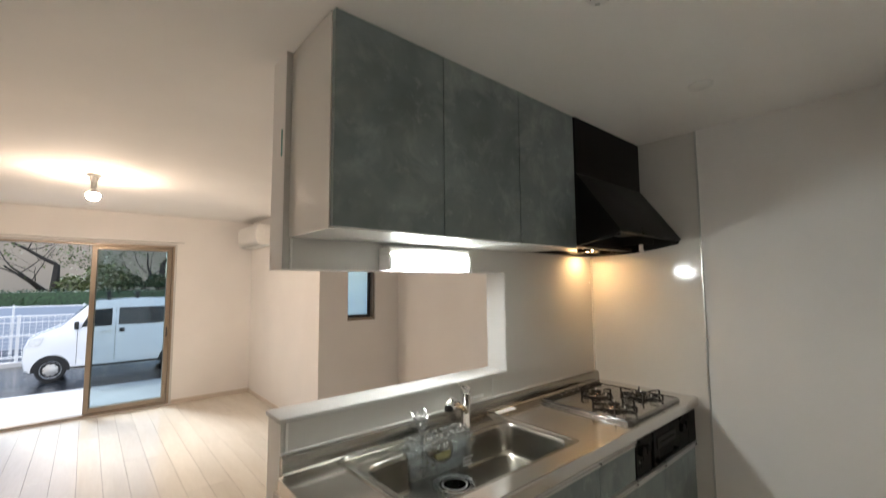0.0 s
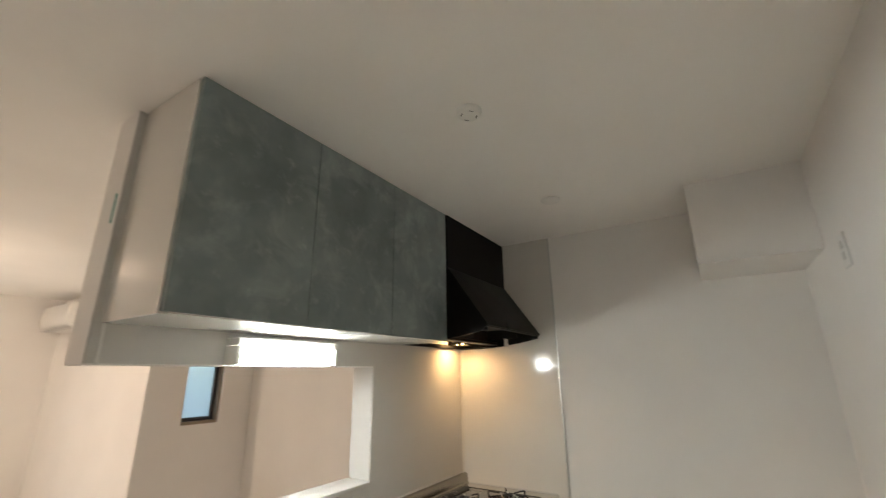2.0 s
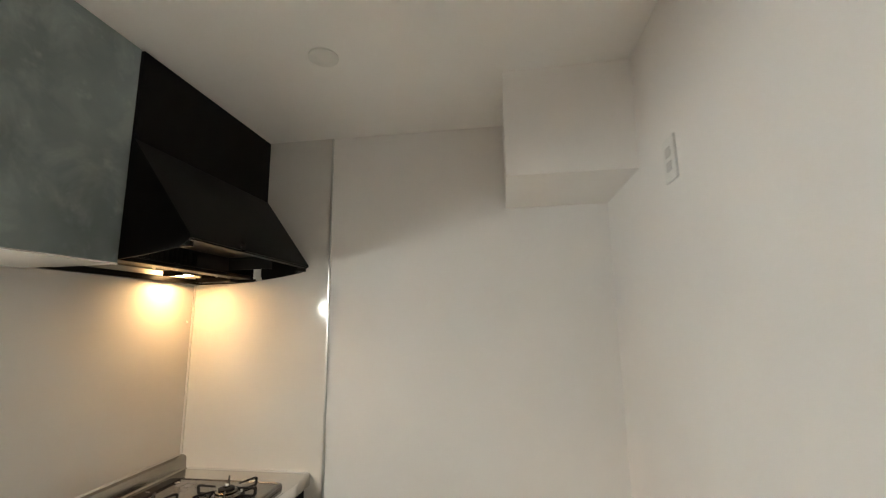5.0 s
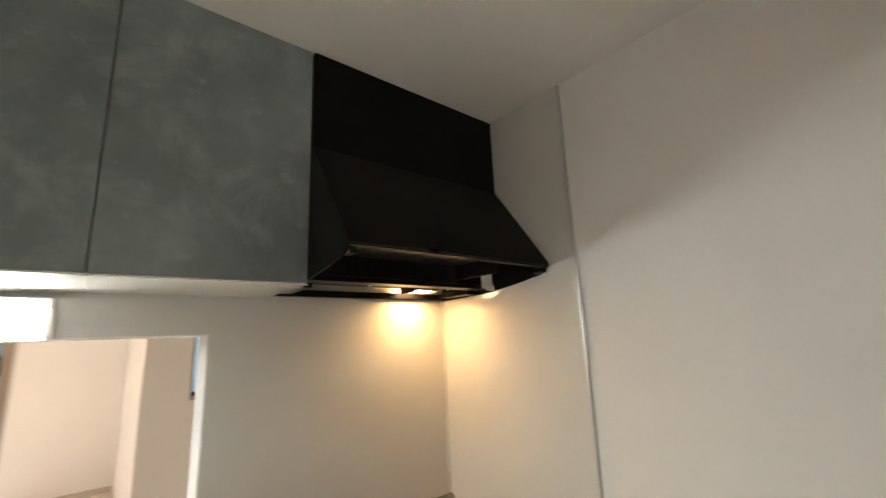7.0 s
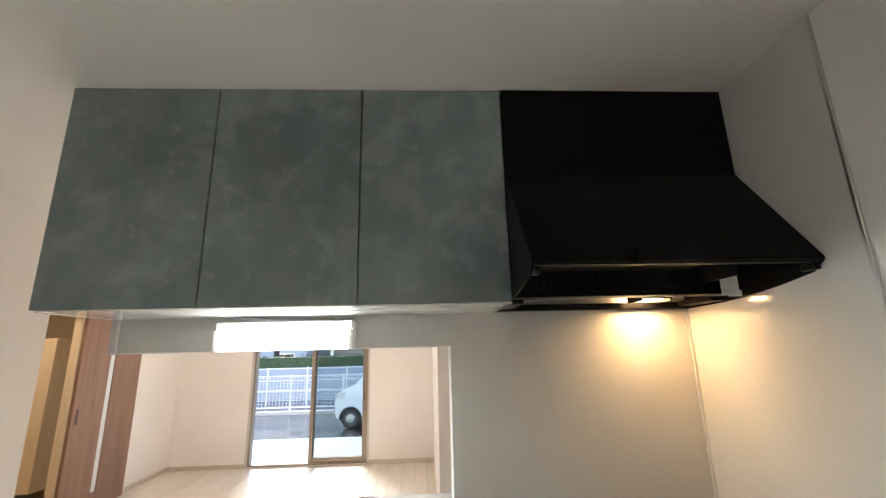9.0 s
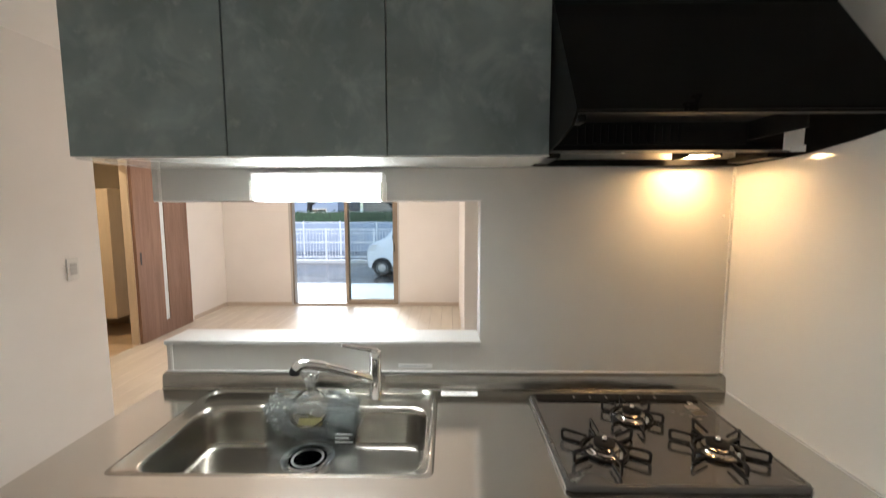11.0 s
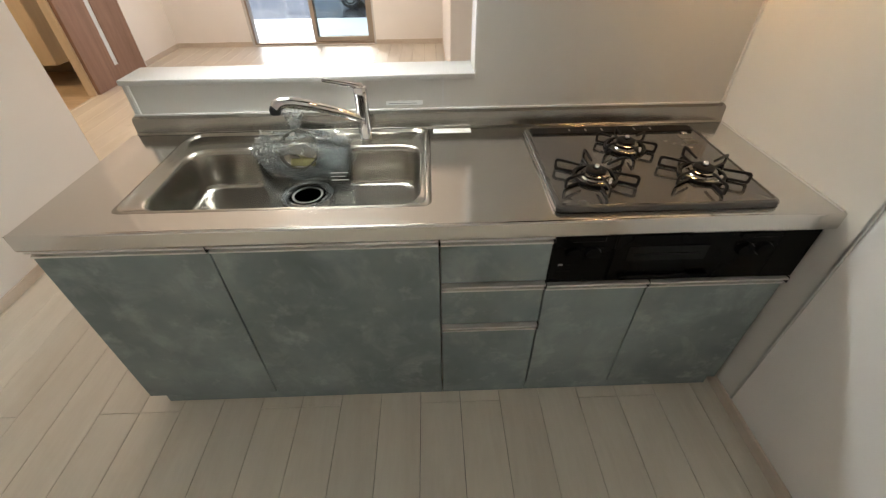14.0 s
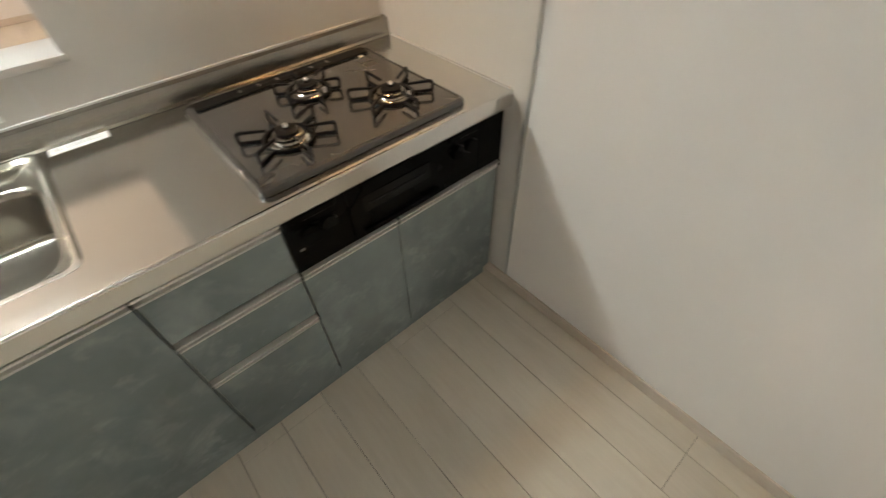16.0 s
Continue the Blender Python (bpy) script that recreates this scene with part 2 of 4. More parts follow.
M["ink"] = plain("grey_ink", (0.22, 0.22, 0.22), 0.6, bump=0)
M["sponge"] = plain("yellow_sponge", (0.14, 0.125, 0.045), 0.8, vary=0.15, scale=40, fine=200, bump=0.4)
M["tape"] = plain("green_tape", (0.08, 0.30, 0.26), 0.5, vary=0.05, bump=0.02)
M["alarm"] = plain("headlight", (0.65, 0.66, 0.66), 0.1, vary=0.1, scale=30, bump=0.02, coat=1.0)

# ---- mesh helpers ----


def box(bm, x0, x1, y0, y1, z0, z1, bevel=0.0, seg=1):
    m = Matrix.Translation(((x0 + x1) / 2, (y0 + y1) / 2, (z0 + z1) / 2)) @ Matrix.Diagonal((x1 - x0, y1 - y0, z1 - z0, 1))
    r = bmesh.ops.create_cube(bm, size=1, matrix=m)
    if bevel:
        es = list({e for v in r["verts"] for e in v.link_edges})
        bmesh.ops.bevel(bm, geom=es, offset=bevel, segments=seg, affect="EDGES", profile=0.5)
    return bm


def boxes(*specs, bevel=0.0, seg=1):
    bm = bmesh.new()
    for s in specs:
        box(bm, *s, bevel=bevel, seg=seg)
    return bm


def ring_loft(bm, rings, cap0=True, cap1=True, closed=False):
    """Join rings of equal length into a skin."""
    vs = [[bm.verts.new(p) for p in r] for r in rings]
    k = len(vs[0])
    pairs = list(zip(vs, vs[1:])) + ([(vs[-1], vs[0])] if closed else [])
    for a, b in pairs:
        for i in range(k):
            bm.faces.new((a[i], a[(i + 1) % k], b[(i + 1) % k], b[i]))
    if not closed:
        if cap0:
            bm.faces.new(list(reversed(vs[0])))
        if cap1:
            bm.faces.new(vs[-1])
    return bm


def circle(c, r, k=20, axis="z"):
    out = []
    for i in range(k):
        a = 2 * math.pi * i / k
        u, v = r * math.cos(a), r * math.sin(a)
        out.append({"z": (c[0] + u, c[1] + v, c[2]), "y": (c[0] + u, c[1], c[2] - v), "x": (c[0], c[1] + u, c[2] + v)}[axis])
    return out


def turned(bm, c, profile, k=20, axis="z"):
    """A lathe shape round an axis: profile of (radius, height)."""
    i = "xyz".index(axis)
    rings = []
    for r, h in profile:
        p = list(c)
        p[i] += h
        rings.append(circle(p, max(r, 0.0004), k, axis))
    return ring_loft(bm, rings)


def tube(bm, pts, r, k=10):
    """A pipe along points; r is one radius or one for each point."""
    pts = [Vector(p) for p in pts]
    rings = []
    up = None
    for i, p in enumerate(pts):
        d = (pts[min(i + 1, len(pts) - 1)] - pts[max(i - 1, 0)]).normalized()
        if up is None:
            up = d.orthogonal().normalized()
        up = (up - d * up.dot(d)).normalized()
        side = d.cross(up)
        rad = r[i] if isinstance(r, (list, tuple)) else r
        rings.append([p + rad * (math.cos(2 * math.pi * j / k) * up + math.sin(2 * math.pi * j / k) * side) for j in range(k)])
    return ring_loft(bm, rings)


def smooth_path(pts, n=6):
    """Catmull-Rom points through pts."""
    pts = [Vector(p) for p in pts]
    out = []
    for i in range(len(pts) - 1):
        p0, p1, p2, p3 = pts[max(i - 1, 0)], pts[i], pts[i + 1], pts[min(i + 2, len(pts) - 1)]
        for j in range(n):
            t = j / n
            out.append(0.5 * ((2 * p1) + (p2 - p0) * t + (2 * p0 - 5 * p1 + 4 * p2 - p3) * t * t + (3 * p1 - p0 - 3 * p2 + p3) * t ** 3))
    return out + [pts[-1]]


def round_rect(x0, x1, y0, y1, z, r, k=6):
    out = []
    for cx, cy, a0 in ((x1 - r, y1 - r, 0), (x0 + r, y1 - r, 90), (x0 + r, y0 + r, 180), (x1 - r, y0 + r, 270)):
        for i in range(k + 1):
            a = radians(a0 + 90 * i / k)
            out.append((cx + r * math.cos(a), cy + r * math.sin(a), z))
    return out


def extrude_yz(bm, prof, x0, x1):
    """A solid of the (y, z) outline prof between two x."""
    return ring_loft(bm, [[(x0, y, z) for y, z in prof], [(x1, y, z) for y, z in prof]])


def root_place(ob):
    while ob.parent:
        ob = ob.parent
    return ob.location


def finish(bm, name, material, smooth):
    bmesh.ops.recalc_face_normals(bm, faces=bm.faces)
    me = bpy.data.meshes.new(name)
    bm.to_mesh(me)
    bm.free()
    me.materials.append(M[material])
    if smooth:
        me.shade_smooth()
        me.set_sharp_from_angle(angle=radians(35))
    return me


def thing(name, place, label, category, group=""):
    ob = new(name)
    ob.location = place
    ob.empty_display_size = 0.1
    return tagged(ob, label, category, group)


def part(name, bm, material, parent, label="", smooth=True):
    """One mesh, given in world metres, under a thing or a part."""
    bm.transform(Matrix.Translation(-root_place(parent)))
    ob = new(name, finish(bm, name, material, smooth))
    ob.parent = parent
    return tagged(ob, label)


def solid(name, bm, material, label="", category="", group="", kind="", smooth=True, origin=None):
    """A thing or a piece of the setting that is one mesh."""
    if origin:
        bm.transform(Matrix.Translation(-Vector(origin)))
    ob = new(name, finish(bm, name, material, smooth))
    if origin:
        ob.location = origin
    return tagged(ob, label, category, group, kind)


def setting(name, bm, material, label="", smooth=False):
    return solid(name, bm, material, label, kind="structure", smooth=smooth)


# ---- plan ----
CEIL = 2.376
BACK_Y, SWITCH_X, SWITCH_END = -1.945, -3.10, 0.90
WIN_Y, LEFT_X, AC_X, REC_Y, REC_X = 4.735, -4.47, -0.868, 2.45, 0.085
W2_L, W2_R = -0.556, -0.222
WIN_L, WIN_R, WIN_M, WIN_TOP = -3.42, -1.80, -2.61, 1.995
OPEN_R, SILL_Z, OPEN_T, DIV_T = -0.897, 1.03, 1.555, 0.13
GROUND = -0.65
FLOOR = 0.018
RW = 0.015
WT_TOP = 0.912

# ---- the large structure ----
setting("wall_kitchen_right", boxes((RW, 0.155, BACK_Y - 0.14, DIV_T, -0.05, CEIL)), "paper", "white textured wallpaper wall beside the cooker")
setting("wall_kitchen_back", boxes((SWITCH_X - 0.14, RW, BACK_Y - 0.14, BACK_Y, -0.05, CEIL)), "paper", "white textured wallpaper wall behind the kitchen")
setting("wall_switch", boxes((SWITCH_X - 0.14, SWITCH_X, BACK_Y, SWITCH_END, -0.05, CEIL)), "paper", "white wallpaper wall with a switch plate")
setting("wall_hall_side", boxes((-6.0, SWITCH_X - 0.14, SWITCH_END - 0.14, SWITCH_END, -0.05, CEIL)), "paper", "white wallpaper wall")
setting("wall_left", boxes((LEFT_X - 0.12, LEFT_X, SWITCH_END, 2.06, -0.05, CEIL), (LEFT_X - 0.12, LEFT_X, 2.06, 2.90, 2.02, CEIL), (LEFT_X - 0.07, LEFT_X, 2.90, WIN_Y, -0.05, CEIL)), "paper", "white wallpaper wall with a doorway")
setting("wall_window", boxes((LEFT_X - 0.12, WIN_L, WIN_Y, WIN_Y + 0.14, GROUND, CEIL), (WIN_R, AC_X + 0.12, WIN_Y, WIN_Y + 0.14, GROUND, CEIL), (WIN_L, WIN_R, WIN_Y, WIN_Y + 0.14, WIN_TOP, CEIL), (WIN_L, WIN_R, WIN_Y, WIN_Y + 0.14, GROUND, 0.035)), "paper", "white wallpaper wall with a sliding window")
setting("wall_cooler", boxes((AC_X, AC_X + 0.12, REC_Y + 0.14, WIN_Y, -0.05, CEIL)), "paper", "white wallpaper wall below the air conditioner")
setting("wall_recess", boxes((AC_X, W2_L, REC_Y, REC_Y + 0.14, -0.05, CEIL), (W2_R, REC_X + 0.14, REC_Y, REC_Y + 0.14, -0.05, CEIL), (W2_L, W2_R, REC_Y, REC_Y + 0.14, -0.05, 1.115), (W2_L, W2_R, REC_Y, REC_Y + 0.14, 1.89, CEIL)), "paper", "white wallpaper wall with a slim window")
setting("wall_recess_right", boxes((REC_X, REC_X + 0.14, DIV_T, REC_Y, -0.05, CEIL)), "paper", "white wallpaper wall")
setting("wall_divider", boxes((-2.098, OPEN_R, 0, DIV_T, -0.05, 1.012), (OPEN_R, RW, 0, DIV_T, -0.05, CEIL), (-2.110, OPEN_R, 0, DIV_T, OPEN_T, CEIL)), "paper", "white wall with a serving hatch above the counter")
setting("ceiling", boxes((-6.0, REC_X + 0.14, BACK_Y - 0.14, WIN_Y + 0.14, CEIL, CEIL + 0.12)), "ceil", "white papered ceiling")
setting("beam_box", boxes((-0.42, RW, BACK_Y, -1.508, 1.983, CEIL)), "paper", "white boxed-in duct under the ceiling corner")
setting("subfloor", boxes((SWITCH_X - 0.14, REC_X, BACK_Y, WIN_Y, -0.06, FLOOR - 0.012), (-6.0, SWITCH_X - 0.14, SWITCH_END - 0.14, WIN_Y, -0.06, FLOOR - 0.012)), "darkgap", "dark joints under the floor boards")

# hatch sill and lining
setting("hatch_sill", boxes((-2.105, OPEN_R, -0.010, DIV_T + 0.012, 1.012, SILL_Z), bevel=0.003, seg=2), "white", "smooth white hatch sill board", True)
setting("trim_hatch", boxes((OPEN_R - 0.004, OPEN_R, 0, DIV_T, SILL_Z, OPEN_T)), "white", "white jamb of the hatch")

# kitchen panels
setting("panel_back", boxes((OPEN_R, RW - 0.004, -0.004, 0, 0.85, CEIL)), "panel", "satin grey-white kitchen wall panel behind the cooker")
setting("panel_back_upper", boxes((-2.108, OPEN_R, -0.004, 0, OPEN_T + 0.004, CEIL)), "panel", "satin grey-white kitchen wall panel above the hatch")
setting("panel_back_lower", boxes((-2.098, OPEN_R, -0.004, 0, 0.85, 1.012)), "panel", "satin grey-white kitchen wall panel below the hatch")
setting("trim_panel_end", boxes((-2.084, -2.074, -0.009, -0.004, WT_TOP, 1.012), (-2.084, -2.074, -0.009, -0.004, OPEN_T, 1.672), bevel=0.001), "cab_white", "white end trim of the wall panel")
setting("panel_right", boxes((RW - 0.004, RW, -0.683, -0.004, 0.075, CEIL)), "gloss", "glossy white kitchen wall panel")
setting("trim_panel_edge", boxes((RW - 0.009, RW, -0.693, -0.683, 0.075, CEIL), bevel=0.002), "alu", "thin metal edge trim of the wall panel")
setting("trim_panel_corner", boxes((RW - 0.012, RW - 0.004, -0.012, -0.004, 0.912, CEIL)), "gloss")

# baseboards
BH = 0.073
setting("baseboard_right", boxes((RW - 0.009, RW, BACK_Y + 0.009, -0.56, FLOOR, BH), bevel=0.002), "base", "pale wood baseboard")
setting("baseboard_back", boxes((SWITCH_X + 0.009, RW, BACK_Y, BACK_Y + 0.009, FLOOR, BH), bevel=0.002), "base")
setting("baseboard_switch", boxes((SWITCH_X, SWITCH_X + 0.009, BACK_Y + 0.009, SWITCH_END, FLOOR, BH), bevel=0.002), "base")
setting("baseboard_window", boxes((LEFT_X, WIN_L - 0.036, WIN_Y - 0.009, WIN_Y, FLOOR, BH), (WIN_R + 0.026, AC_X - 0.009, WIN_Y - 0.009, WIN_Y, FLOOR, BH), bevel=0.002), "base")
setting("baseboard_cooler", boxes((AC_X - 0.009, AC_X, REC_Y, WIN_Y, FLOOR, BH), bevel=0.002), "base")
setting("baseboard_left", boxes((LEFT_X, LEFT_X + 0.009, 3.90, WIN_Y - 0.009, FLOOR, BH), bevel=0.002), "base")

# ---- windows and doors of the setting ----
win = setting("window_1", boxes((WIN_L, WIN_L + 0.025, WIN_Y - 0.012, WIN_Y + 0.10, 0.035, WIN_TOP), (WIN_R - 0.025, WIN_R, WIN_Y - 0.012, WIN_Y + 0.10, 0.035, WIN_TOP), (WIN_L + 0.025, WIN_R - 0.025, WIN_Y - 0.012, WIN_Y + 0.10, WIN_TOP - 0.025, WIN_TOP), (WIN_L + 0.025, WIN_R - 0.025, WIN_Y - 0.012, WIN_Y + 0.10, 0.035, 0.055), bevel=0.002), "frame", "bronze aluminium sliding window with its left half slid open")


def sash(name, x0, x1, y, pane):
    z0, z1, w = 0.057, WIN_TOP - 0.027, 0.048
    f = part("window_frame", boxes((x0, x0 + w, y, y + 0.03, z0, z1), (x1 - w, x1, y, y + 0.03, z0, z1), (x0 + w, x1 - w, y, y + 0.03, z0, z0 + 0.06), (x0 + w, x1 - w, y, y + 0.03, z1 - 0.045, z1), bevel=0.003), "frame", win, "bronze aluminium sash")
    if not pane:
        return f
    g = part("pane", boxes((x0 + w, x1 - w, y + 0.012, y + 0.016, z0 + 0.06, z1 - 0.045)), pane, f, smooth=False)
    g.visible_shadow = False
    return f


s1 = sash("sash", WIN_M, WIN_R - 0.027, WIN_Y + 0.01, "screenpane")
part("handle", boxes((WIN_R - 0.06, WIN_R - 0.047, WIN_Y - 0.004, WIN_Y + 0.01, 0.86, 0.98), bevel=0.003), "darkframe", s1)
sash("sash", WIN_M + 0.015, WIN_R - 0.027, WIN_Y + 0.055, None)
part("window_jamb", boxes((WIN_L - 0.035, WIN_L, WIN_Y - 0.012, WIN_Y, FLOOR, WIN_TOP + 0.025), (WIN_R, WIN_R + 0.025, WIN_Y - 0.012, WIN_Y, FLOOR, WIN_TOP + 0.025), (WIN_L, WIN_R, WIN_Y - 0.012, WIN_Y, WIN_TOP, WIN_TOP + 0.025), bevel=0.002), "white", win, "white window casing", False)
rail = solid("curtain_rail", boxes((WIN_L - 0.18, WIN_R + 0.10, WIN_Y - 0.075, WIN_Y - 0.045, 2.033, 2.053), *[(x, x + 0.03, WIN_Y - 0.045, WIN_Y, 2.031, 2.055) for x in (-3.35, -2.62, -1.79)], bevel=0.003), "plastic", "slim white curtain rail above the sliding window", "curtain rail")

w2 = setting("window_2", boxes((W2_L, W2_L + 0.015, REC_Y + 0.02, REC_Y + 0.13, 1.115, 1.89), (W2_R - 0.02, W2_R, REC_Y + 0.02, REC_Y + 0.13, 1.115, 1.89), (W2_L + 0.015, W2_R - 0.02, REC_Y + 0.02, REC_Y + 0.13, 1.865, 1.89), (W2_L + 0.015, W2_R - 0.02, REC_Y + 0.02, REC_Y + 0.13, 1.115, 1.14), bevel=0.002), "frame", "slim bronze-framed window with frosted glass")
part("window_frame", boxes((W2_L + 0.015, W2_L + 0.025, REC_Y + 0.07, REC_Y + 0.105, 1.14, 1.865), (W2_R - 0.047, W2_R - 0.02, REC_Y + 0.07, REC_Y + 0.105, 1.14, 1.865), (W2_L + 0.025, W2_R - 0.047, REC_Y + 0.07, REC_Y + 0.105, 1.845, 1.865), (W2_L + 0.025, W2_R - 0.047, REC_Y + 0.07, REC_Y + 0.105, 1.14, 1.17), bevel=0.002), "darkframe", w2, "dark inner sash")
p2 = part("pane", boxes((W2_L + 0.025, W2_R - 0.047, REC_Y + 0.09, REC_Y + 0.094, 1.17, 1.845)), "milk", w2, "pale frosted pane", False)
p2.visible_shadow = False

# sliding door and doorway
setting("trim_doorway", boxes((LEFT_X - 0.07, LEFT_X + 0.012, 2.885, 2.90, 0, 2.02), (LEFT_X - 0.125, LEFT_X + 0.012, 2.06, 2.10, 0, 2.02), (LEFT_X - 0.125, LEFT_X + 0.012, 2.10, 2.885, 1.98, 2.02), bevel=0.002), "cabcream", "pale wood door lining")
d1 = setting("door_1", boxes((LEFT_X + 0.014, LEFT_X + 0.048, 2.90, 3.30, FLOOR + 0.004, 2.03), (LEFT_X + 0.014, LEFT_X + 0.048, 3.375, 3.775, FLOOR + 0.004, 2.03), (LEFT_X + 0.014, LEFT_X + 0.048, 3.30, 3.375, FLOOR + 0.004, 0.19), (LEFT_X + 0.014, LEFT_X + 0.048, 3.30, 3.375, 1.85, 2.03)), "door", "walnut sliding door with a slim glass strip, slid open")
part("glass_strip", boxes((LEFT_X + 0.022, LEFT_X + 0.038, 3.30, 3.375, 0.19, 1.85)), "frost", d1, "frosted glass strip", False)
part("door_handle", boxes((LEFT_X + 0.048, LEFT_X + 0.0505, 2.945, 2.97, 0.90, 1.04), bevel=0.001), "darkframe", d1, "dark recessed pull")
part("door_stile", boxes((LEFT_X + 0.014, LEFT_X + 0.05, 3.775, 3.805, FLOOR + 0.004, 2.03), bevel=0.002), "door", d1)
part("door_rail", boxes((LEFT_X, LEFT_X + 0.055, 2.06, 3.86, 2.035, 2.075), bevel=0.002), "cabcream", d1, "pale sliding rail cover")

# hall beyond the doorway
setting("wall_hall_far", boxes((-6.1, -6.0, SWITCH_END, WIN_Y, -0.06, CEIL)), "brownwall", "plain brown hall wall")
setting("wall_hall_end", boxes((-6.0, LEFT_X - 0.12, 3.75, 3.85, -0.06, CEIL)), "brownwall", "plain brown hall wall")
setting("floor_hall", boxes((-6.0, LEFT_X - 0.0, SWITCH_END, 3.75, -0.012, FLOOR - 0.004)), "hallwood", "warm oak hall floor")
shoe = thing("shoe_cabinet", (-5.32, 3.55, 0.2), "tall cream wall-hung shoe cabinet in the hall", "cabinet")
part("body", boxes((-5.70, -4.90, 3.17, 3.75, 0.24, 1.75)), "cabcream", shoe, smooth=False)
part("door", boxes((-5.70, -5.305, 3.15, 3.168, 0.242, 1.748), bevel=0.002), "cabcream", shoe)
part("door", boxes((-5.295, -4.90, 3.15, 3.168, 0.242, 1.748), bevel=0.002), "cabcream", shoe)
# unseen fitting, added to give the hall its warm light
hall_light = thing("hall_fill_light", (-5.1, 2.3, CEIL), "round warm fill downlight added out of view in the hall ceiling", "light")
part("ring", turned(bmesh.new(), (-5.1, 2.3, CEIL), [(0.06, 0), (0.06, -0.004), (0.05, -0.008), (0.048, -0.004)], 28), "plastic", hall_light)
part("lens", turned(bmesh.new(), (-5.1, 2.3, CEIL), [(0.046, -0.001), (0.046, -0.005), (0, -0.006)], 24), "hall_fill_lens", hall_light, "glowing warm lens")
closer = thing("door_closer", (-5.37, 3.72, 1.95), "dark metal door closer arm", "door closer")
part("body", boxes((-5.17, -4.94, 3.69, 3.75, 1.90, 1.96), bevel=0.006), "darkframe", closer)
part("arm", boxes((-4.97, -4.77, 3.66, 3.688, 1.93, 1.945), bevel=0.003), "darkframe", closer)

# ---- kitchen: base cabinets ----
FY = -0.605


def front_rail(bm, x0, x1, z):
    """Extruded grip along the top of a front: a lip, a hollow and a bead."""
    prof = [(FY - 0.000, z - 0.026), (FY - 0.006, z - 0.026), (FY - 0.006, z - 0.0205), (FY + 0.013, z - 0.018), (FY + 0.013, z - 0.010), (FY - 0.012, z - 0.006), (FY - 0.012, z), (FY + 0.018, z), (FY + 0.018, z - 0.026)]
    return extrude_yz(bm, prof, x0, x1)


def base_front(parent, name, x0, x1, z0, z1):
    f = part(name, boxes((x0 + 0.0024, x1 - 0.0024, FY, FY + 0.018, z0, z1 - 0.026), bevel=0.001), "front", parent, "slate-grey stone-look front")
    part("handle", front_rail(bmesh.new(), x0 + 0.003, x1 - 0.003, z1), "grip", f, "aluminium grip rail")
    part("end_clip", boxes((x1 - 0.0028, x1 + 0.0022, FY - 0.010, FY + 0.012, z1 - 0.020, z1 + 0.001), bevel=0.001), "rubber", f, "black rail end clip")
    return f


def base_unit(name, x0, x1, label, fronts, top=0.795, kick=(0.001, 0.001)):
    u = thing(name, ((x0 + x1) / 2, -0.3, 0.0), label, "cabinet", "base cabinets")
    part("body", boxes((x0 + 0.001, x0 + 0.017, FY + 0.04, -0.01, 0.085, top), (x1 - 0.017, x1 - 0.001, FY + 0.04, -0.01, 0.085, top), (x0 + 0.017, x1 - 0.017, FY + 0.02, -0.01, 0.085, 0.10), (x0 + 0.017, x1 - 0.017, -0.02, -0.01, 0.10, top)), "cab_white", u, "white carcass", False)
    part("kickboard", boxes((x0 + kick[0], x1 - kick[1], FY + 0.018, FY + 0.030, FLOOR, 0.085)), "front", u, smooth=False)
    for n, a, b, z0, z1 in fronts:
        base_front(u, n, a, b, z0, z1)
    return u


base_unit("sink_cabinet", -2.122, -1.039, "slate-grey stone-look sink base cabinet with two doors", [("door", -2.122, -1.655, 0.085, 0.79), ("door", -1.655, -1.039, 0.085, 0.79)], kick=(0.040, 0.001))
base_unit("drawer_cabinet", -1.039, -0.728, "slate-grey stone-look base cabinet with three drawers", [("drawer", -1.039, -0.728, 0.620, 0.79), ("drawer", -1.039, -0.728, 0.437, 0.614), ("drawer", -1.039, -0.728, 0.085, 0.431)])
base_unit("stove_cabinet", -0.728, RW - 0.008, "slate-grey stone-look cabinet below the gas cooker", [("door", -0.728, -0.420, 0.085, 0.610), ("door", -0.420, -0.004, 0.085, 0.610)], top=0.60, kick=(0.001, 0.022))

# ---- worktop with sink ----
WX0, WX1, WY0, WT = -2.118, RW - 0.0055, -0.630, 0.85
counter = thing("worktop", (-1.05, -0.3, 0.80), "brushed stainless steel worktop with a pressed-in sink", "worktop")
BX0, BX1, BY0, BY1 = -1.868, -1.084, -0.522, -0.150
bm = bmesh.new()
hole = [bm.verts.new(p) for p in round_rect(-1.915, -1.057, -0.540, -0.030, WT, 0.04, 6)]
SY0, SY1, SX0, SX1 = -0.593, -0.096, -0.733, -0.140
outer = [bm.verts.new(p) for p in ((WX0, -0.04, WT), (WX0, WY0 + 0.010, WT), (WX1, WY0 + 0.010, WT), (WX1, -0.04, WT), (-1.10, -0.0225, WT), (-1.88, -0.0225, WT))]
es = [bm.edges.new((outer[i], outer[(i + 1) % 6])) for i in range(6)] + [bm.edges.new((hole[i], hole[(i + 1) % len(hole)])) for i in range(len(hole))]
bmesh.ops.triangle_fill(bm, edges=es, use_beauty=True)
part("top", bm, "steel", counter, "brushed steel top", False)
